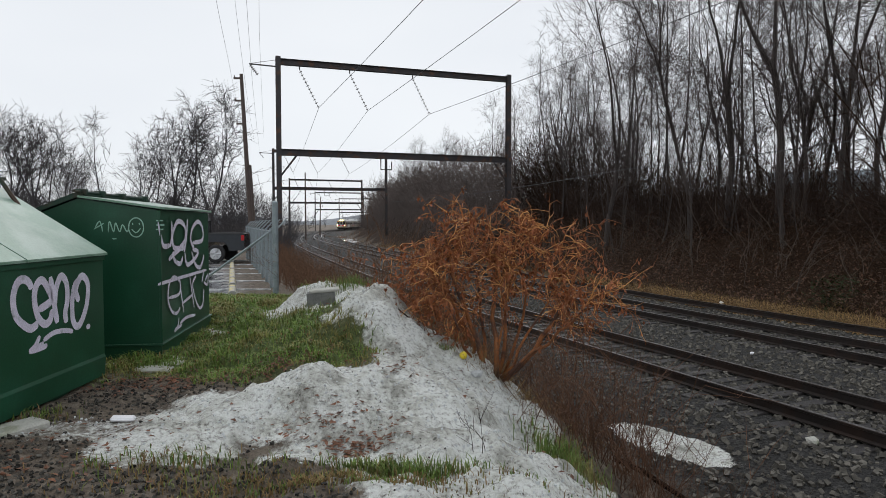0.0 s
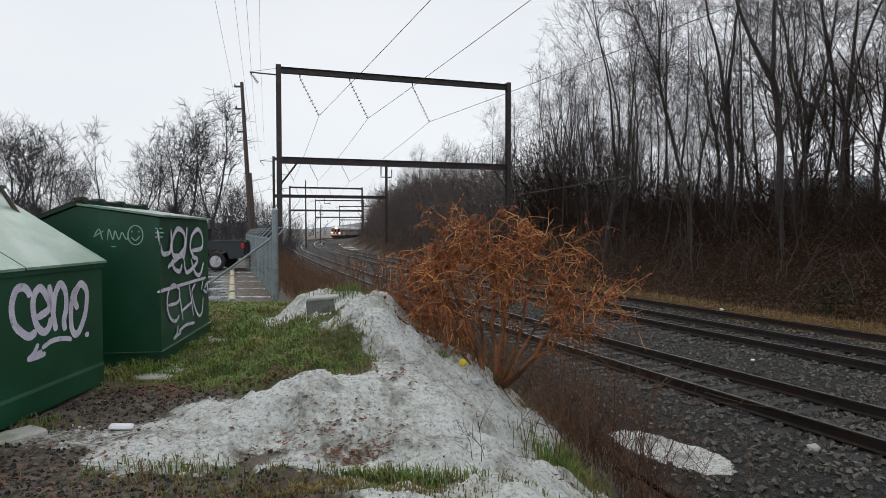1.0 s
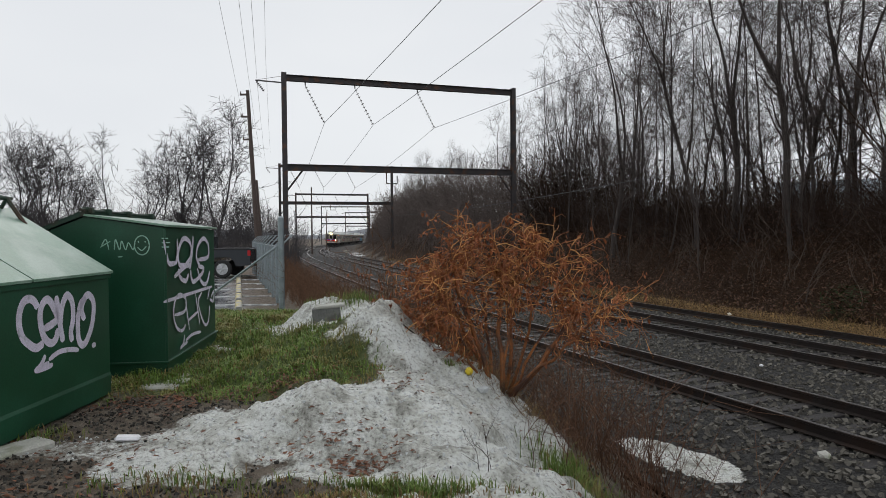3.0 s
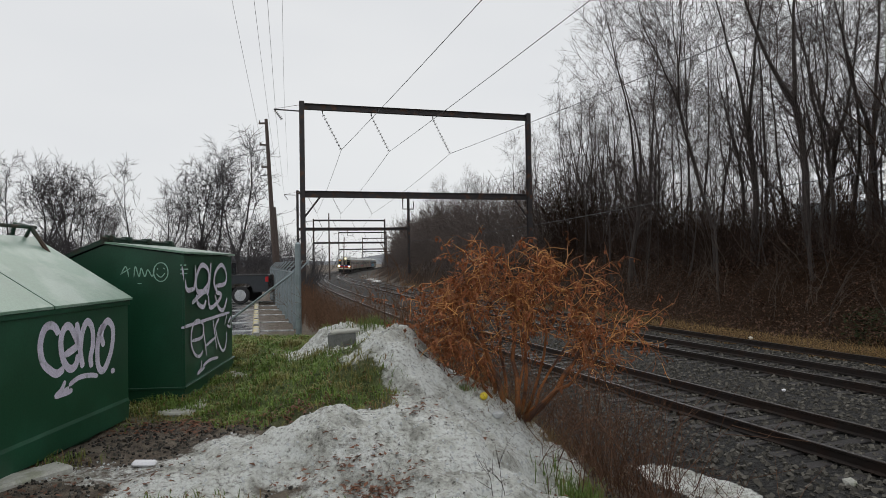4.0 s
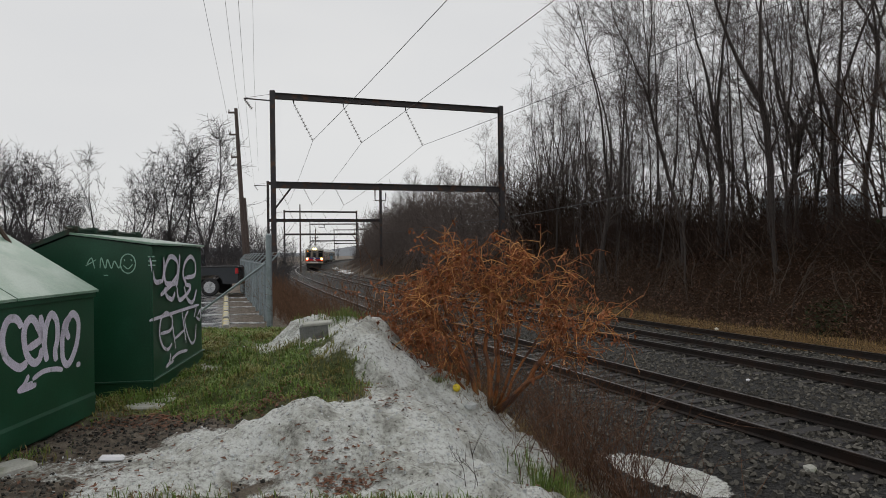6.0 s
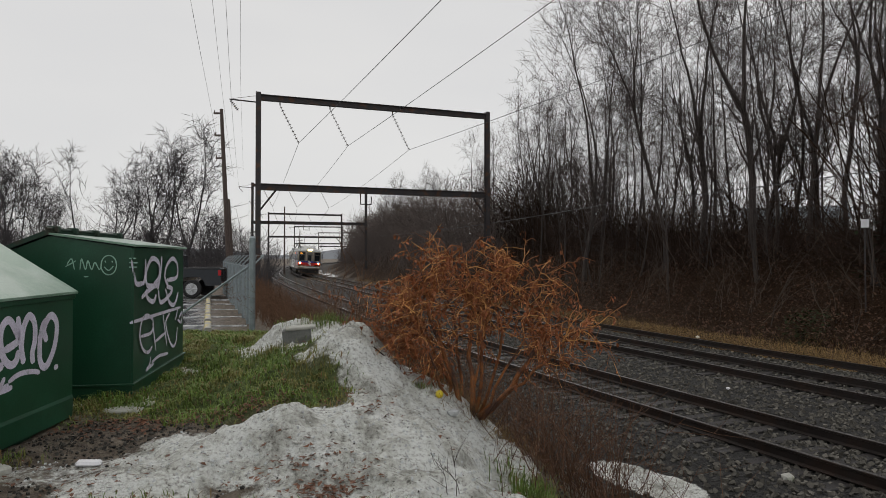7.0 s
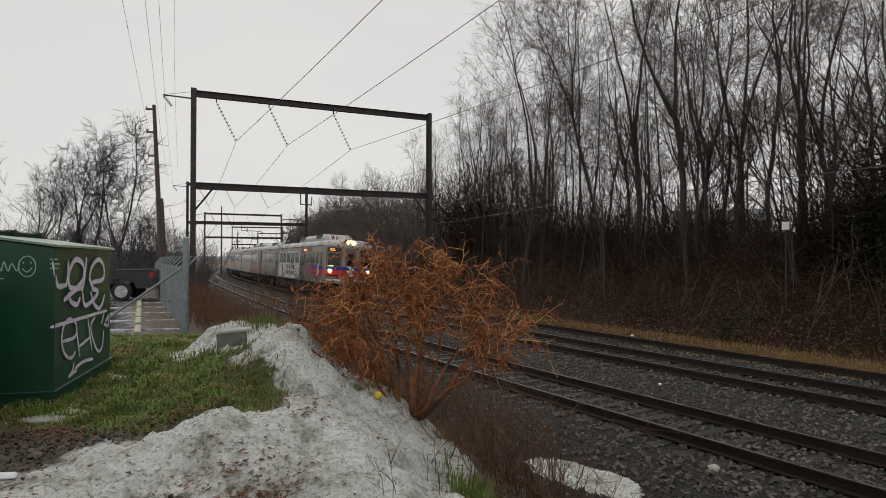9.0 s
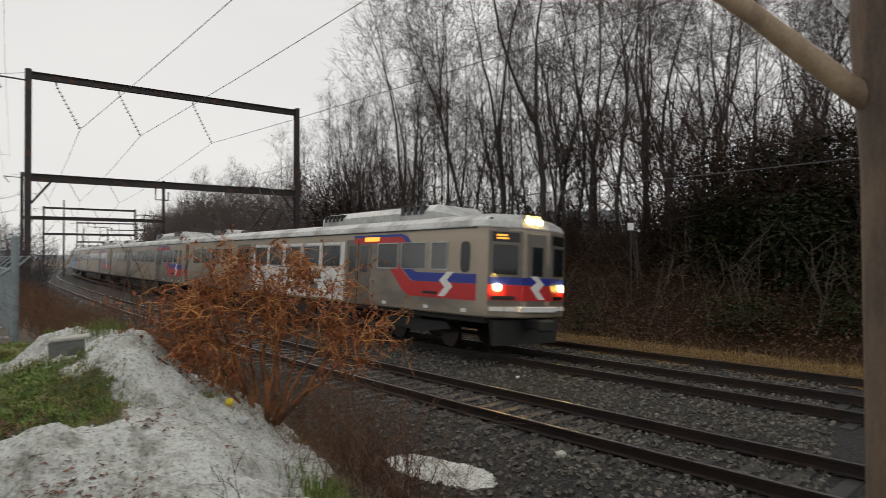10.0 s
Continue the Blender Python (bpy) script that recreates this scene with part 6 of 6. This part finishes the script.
        for k in range(16):
            t = 2 * math.pi * k / 16
            o.append((F - 1.15 + 0.2 * (abs(math.cos(t)) ** 0.5) * (1 if math.cos(t) > 0 else -1), 2.62 + 0.42 * (abs(math.sin(t)) ** 0.5) * (1 if math.sin(t) > 0 else -1)))
        a, b = sorted((s * (half - 0.02), s * (half + 0.012)))
        g.prism(o, a, b, axis="x")
        part("cab_side_window", g, BLACK, car)
        for a, b in ((5.95, 7.55), (16.3, 17.9)):
            door = panel("side_door", F - b, F - a, 1.05, 3.2, DARKGREY, 0.004, "recessed grey sliding door")
            for u in (a + 0.2, a + 0.95):
                g = Geo()
                x0, x1 = sorted((s * half, s * (half + 0.01)))
                g.bevel_box(x0, x1, F - u - 0.45, F - u, 2.1, 2.98, 0.008)
                part("door_window", g, TRAIN_GLASS, door)
            g = Geo()
            x0, x1 = sorted((s * half, s * (half + 0.016)))
            g.box(x0, x1, F - (a + b) / 2 - 0.015, F - (a + b) / 2 + 0.015, 1.05, 3.2)
            part("door_seam", g, BLACK, door)
        # stripes with slanting ends
        x0, x1 = sorted((s * (half - 0.02), s * (half + 0.005)))
        g = Geo()
        g.prism([(12.28, 1.9), (12.28, 2.16), (9.6, 2.16), (9.0, 2.36), (8.7, 2.36), (9.3, 1.95), (9.5, 1.9)], x0, x1, axis="x")
        part("blue_stripe", g, BLUE, car)
        g = Geo()
        g.prism([(12.28, 1.45), (12.28, 1.896), (9.48, 1.896), (9.25, 1.92), (8.65, 2.35), (8.0, 2.35), (8.9, 1.6), (9.2, 1.45)], x0, x1, axis="x")
        part("red_stripe", g, RED, car)
        g = Geo()
        g.prism([(7.8, 3.06), (9.0, 3.06), (9.0, 3.1), (8.7, 3.24), (5.9, 3.24), (5.9, 3.06)], x0, x1, axis="x")
        part("upper_red_stripe", g, RED, car)
        g = Geo()
        g.prism([(9.02, 3.02), (9.3, 3.02), (9.05, 3.24), (8.75, 3.33), (5.9, 3.33), (5.9, 3.25), (8.72, 3.25)], x0, x1, axis="x")
        part("upper_blue_stripe", g, BLUE, car)
        x0, x1 = sorted((s * (half - 0.02), s * (half + 0.012)))
        g = Geo()
        g.prism([(11.05, 2.2), (11.35, 2.2), (11.05, 1.98), (11.3, 1.8), (10.95, 1.5), (10.65, 1.5), (10.95, 1.76), (10.7, 1.95)], x0, x1, axis="x")
        part("zigzag_mark", g, PALE, car, "white zigzag mark")
        for yy in (11.9, 10.2, 8.0):
            panel("marker_plate", yy - 0.22, yy, 1.12, 1.22, PALE, 0.008)
        panel("step_slot", 9.9, 10.6, 1.55, 1.62, BLACK, 0.012)
        panel("side_sign", 6.6, 7.5, 3.12, 3.26, BLACK if not lit else AMBER, 0.012, "small amber side sign")
        gut = Geo()
        x0, x1 = sorted((s * (half - 0.03), s * (half + 0.02)))
        gut.box(x0, x1, -12.4, 12.25, 3.4, 3.43)
        part("gutter", gut, BLACK, car)
    # cab front: two slanting side faces and a flat middle
    for s in (1, -1):
        A, B = Vector((s * 1.5, 12.62, 0)), Vector((s * 0.55, end, 0))
        d = (B - A).normalized()
        n = Vector((-d.y, d.x, 0))
        if n.y < 0:
            n = -n
        M = Matrix(((d.x, n.x, 0, A.x), (d.y, n.y, 0, A.y), (0, 0, 1, 0), (0, 0, 0, 1)))

        def face(name, u0, u1, z0, z1, material, lift=0.01, label="", k=0.0):
            g = Geo()
            if k:
                g.bevel_box(u0, u1, -0.02, lift, z0, z1, k, m=M)
            else:
                g.box(u0, u1, -0.02, lift, z0, z1, m=M)
            return part(name, g, material, car, label)

        face("front_panel", 0.0, 1.0, 1.34, 3.34, DARKGREY, 0.004, "dull grey cab front panel")
        face("windscreen_surround", 0.06, 0.93, 2.1, 3.06, DARKGREY, 0.014, "grey windscreen surround", 0.01)
        face("windscreen", 0.12, 0.86, 2.16, 2.96, GLASS, 0.03, "dark cab window", 0.02)
        face("front_sign_box", 0.1, 0.9, 3.04, 3.3, BLACK, 0.02, "black destination sign box")
        if s > 0 and lit:
            for z, w in ((3.19, 0.3), (3.11, 0.34)):
                face("sign_bar", 0.22, 0.22 + w, z, z + 0.05, AMBER, 0.026, "amber lit bar on the sign")
        face("front_blue_band", 0.0, 1.0, 1.9, 2.1, BLUE, 0.008)
        face("front_red_band", 0.0, 1.0, 1.48, 1.896, RED, 0.008)
        face("front_slot", 0.1, 0.8, 1.5, 1.6, BLACK, 0.016)
        face("bumper_plate", 0.05, 0.45, 1.2, 1.31, PALE, 0.05, "pale bumper plate")
        face("bumper_plate", 0.5, 0.95, 1.2, 1.31, PALE, 0.05)
        lamp = Geo()
        c = M @ Vector((0.27, 0, 1.83))
        lamp.tube([c + n * 0.0, c + n * 0.06, c + n * 0.075], [0.095, 0.085, 0.05], 16)
        part("headlight", lamp, LIT if lit else OFF_LAMP, car, "bright warm headlight" if lit else "unlit lamp")
        top = Geo()
        top.tube([(s * 0.18, 12.7, 3.63), (s * 0.18, 12.86, 3.63)], [0.085, 0.078], 16)
        part("roof_light", top, LIT if lit else OFF_LAMP, car, "bright warm roof light" if lit else "unlit lamp")
        ear = Geo()
        ear.tube([(s * 1.28, 12.3, 3.6), (s * 1.3, 12.5, 3.6)], [0.1, 0.09], 10)
        part("roof_vent", ear, BLACK, car)
    g = Geo()
    g.prism([(-0.34, 3.46), (0.34, 3.46), (0.3, 3.82), (-0.3, 3.82)], 12.2, 12.78)
    part("lamp_housing", g, ROOFGREY, car)
    g = Geo()
    g.bevel_box(-0.36, 0.36, end - 0.02, end + 0.02, 1.15, 3.3, 0.01)
    door = part("end_door", g, DARKGREY, car, "grey gangway door in the cab front")
    g = Geo()
    g.bevel_box(-0.22, 0.22, end + 0.0, end + 0.035, 2.15, 2.95, 0.015)
    part("door_window", g, GLASS, door)
    for z0, z1, mt in ((1.9, 2.1, BLUE), (1.48, 1.896, RED)):
        g = Geo()
        g.box(-0.55, 0.55, end - 0.01, end + 0.025, z0, z1)
        part("band", g, mt, door)
    g = Geo()
    g.prism([(0.0, 2.15), (0.28, 2.15), (0.02, 1.98), (0.26, 1.84), (-0.05, 1.52), (-0.3, 1.52), (-0.06, 1.76), (-0.26, 1.93)], end + 0.0, end + 0.045)
    part("zigzag_mark", g, PALE, door, "white zigzag mark")
    g = Geo()
    g.bevel_box(-0.7, 0.7, end - 0.05, end + 0.12, 1.17, 1.33, 0.02)
    part("anticlimber", g, PALE, car, "pale bumper bar")
    g = Geo()
    g.bevel_box(-0.16, 0.16, end - 0.3, end + 0.45, 0.72, 0.98, 0.04)
    g.bevel_box(-0.25, 0.25, end + 0.3, end + 0.5, 0.68, 1.0, 0.05)
    part("coupler", g, UNDER, car)
    g = Geo()
    g.prism([(-1.3, 0.95), (1.3, 0.95), (1.2, 0.28), (-1.2, 0.28)], end - 0.45, end - 0.3)
    part("pilot", g, UNDER, car, "black pilot plate")
    g = Geo()
    g.bevel_box(-1.4, 1.4, -12.4, 12.4, 0.85, 1.03, 0.02)
    part("underframe", g, UNDER, car)
    for y0, y1 in ((-5.6, -3.2), (-2.8, -0.6), (-0.2, 2.4), (2.9, 5.4)):
        g = Geo()
        g.bevel_box(-1.35, 1.35, y0, y1, 0.42, 0.852, 0.03)
        part("equipment_box", g, UNDER, car)
    for yc in (9.0, -9.0):
        b = Geo()
        for x in (-1.05, 1.05):
            b.prism([(yc - 1.7, 0.55), (yc - 1.5, 0.75), (yc + 1.5, 0.75), (yc + 1.7, 0.55), (yc + 0.5, 0.4), (yc - 0.5, 0.4)], x - 0.08, x + 0.08, axis="x")
        b.box(-1.05, 1.05, yc - 0.2, yc + 0.2, 0.45, 0.9)
        bogie = part("bogie", b, UNDER, car, "black bogie frame")
        for yw in (yc - 1.3, yc + 1.3):
            for x in (-0.75, 0.75):
                w = Geo()
                sg = 1 if x > 0 else -1
                w.tube([(x - 0.07 * sg, yw, 0.41), (x - 0.04 * sg, yw, 0.41), (x - 0.035 * sg, yw, 0.41), (x + 0.065 * sg, yw, 0.41)], [0.435, 0.435, 0.41, 0.41], 20)
                part("wheel", w, RAIL, bogie)
    # pantograph
    g = Geo()
    for x in (-0.55, 0.55):
        g.tube([(x, -6.1, 3.98), (x * 0.8, -4.5, 5.05), (x * 0.6, -5.9, 6.15)], 0.035, 6)
    g.tube([(-0.55, -6.1, 3.98), (0.55, -6.1, 3.98)], 0.05, 6)
    g.tube([(-0.45, -4.5, 5.05), (0.45, -4.5, 5.05)], 0.03, 6)
    g.tube([(-1.0, -5.9, 6.05), (-0.7, -5.9, 6.18), (0.7, -5.9, 6.18), (1.0, -5.9, 6.05)], 0.04, 6)
    g.box(-0.7, 0.7, -7.0, -5.2, 3.84, 3.98)
    part("pantograph", g, STEEL, car, "raised dark pantograph")
    return car


def wrap_print(car):
    """Blocky dark printing on the white wrap, as plain shapes."""
    rnd = random.Random(6)
    g = Geo()
    for r in range(2):
        for c in range(4):
            y0 = 0.6 + c * 0.75
            z0 = 1.35 + r * 0.45
            g.box(1.6, 1.611, y0, y0 + 0.5, z0, z0 + 0.3)
            g.box(1.6, 1.6135, y0 + 0.12, y0 + 0.3, z0 + 0.1, z0 + 0.2)
    for _ in range(14):
        y0, z0 = rnd.uniform(-2.6, 4.6), rnd.uniform(1.15, 2.1)
        g.box(1.6, 1.6085, y0, y0 + rnd.uniform(0.1, 0.5), z0, z0 + rnd.uniform(0.04, 0.1))
    tagged(part("wrap_print", g, DARKGREY, car, "dark blocky printing on the white wrap"), kind="stuff")


LEAD = rail_car(True, WRAP)
wrap_print(LEAD)
SECOND = rail_car(False, None)
CARS = [LEAD, SECOND, copy_thing(SECOND, pose(0, 0, 0)), rail_car(False, TEAL)]
tagged(CARS[0], "leading stainless commuter rail car with lit headlights and white wrap")
tagged(CARS[3], "rear stainless commuter rail car with a blue side wrap")

# ---------- pieces of the tracks ----------
for _track, _off, _y0, _y1 in ((TRACKS[0], near_track, -6, 55), (TRACKS[1], far_track, 2, 50)):
    ties(_track, _off, _y0, _y1, 330)

TRAIN_SIZE, LEAN = 1.02, 3.0
for _me in {o.data for car in CARS for o in car.children_recursive}:
    _me.transform(Matrix.Scale(TRAIN_SIZE, 4))


def front_at(t):
    """Arc length of the train's nose: it gathers speed."""
    s = 10.0 - t
    return 103.7 + 27.57 * s - 0.485 * s * s


def motions():
    for k, car in enumerate(CARS):
        rows = []
        for i in range(41):
            t = i * 0.25
            c = front_at(t) + TRAIN_SIZE * (12.95 + 26.3 * k)
            ya, yb = at_arc(c - 9.0), at_arc(c + 9.0)
            x0, y0, _ = on_line(ya, far_track(ya))
            x1, y1, _ = on_line(yb, far_track(yb))
            rows.append((t, pose((x0 + x1) / 2, (y0 + y1) / 2, RAIL_Z, 0, -LEAN, 90 + math.degrees(math.atan2(y0 - y1, x0 - x1)) - 180)))
        walk(car, rows)


motions()
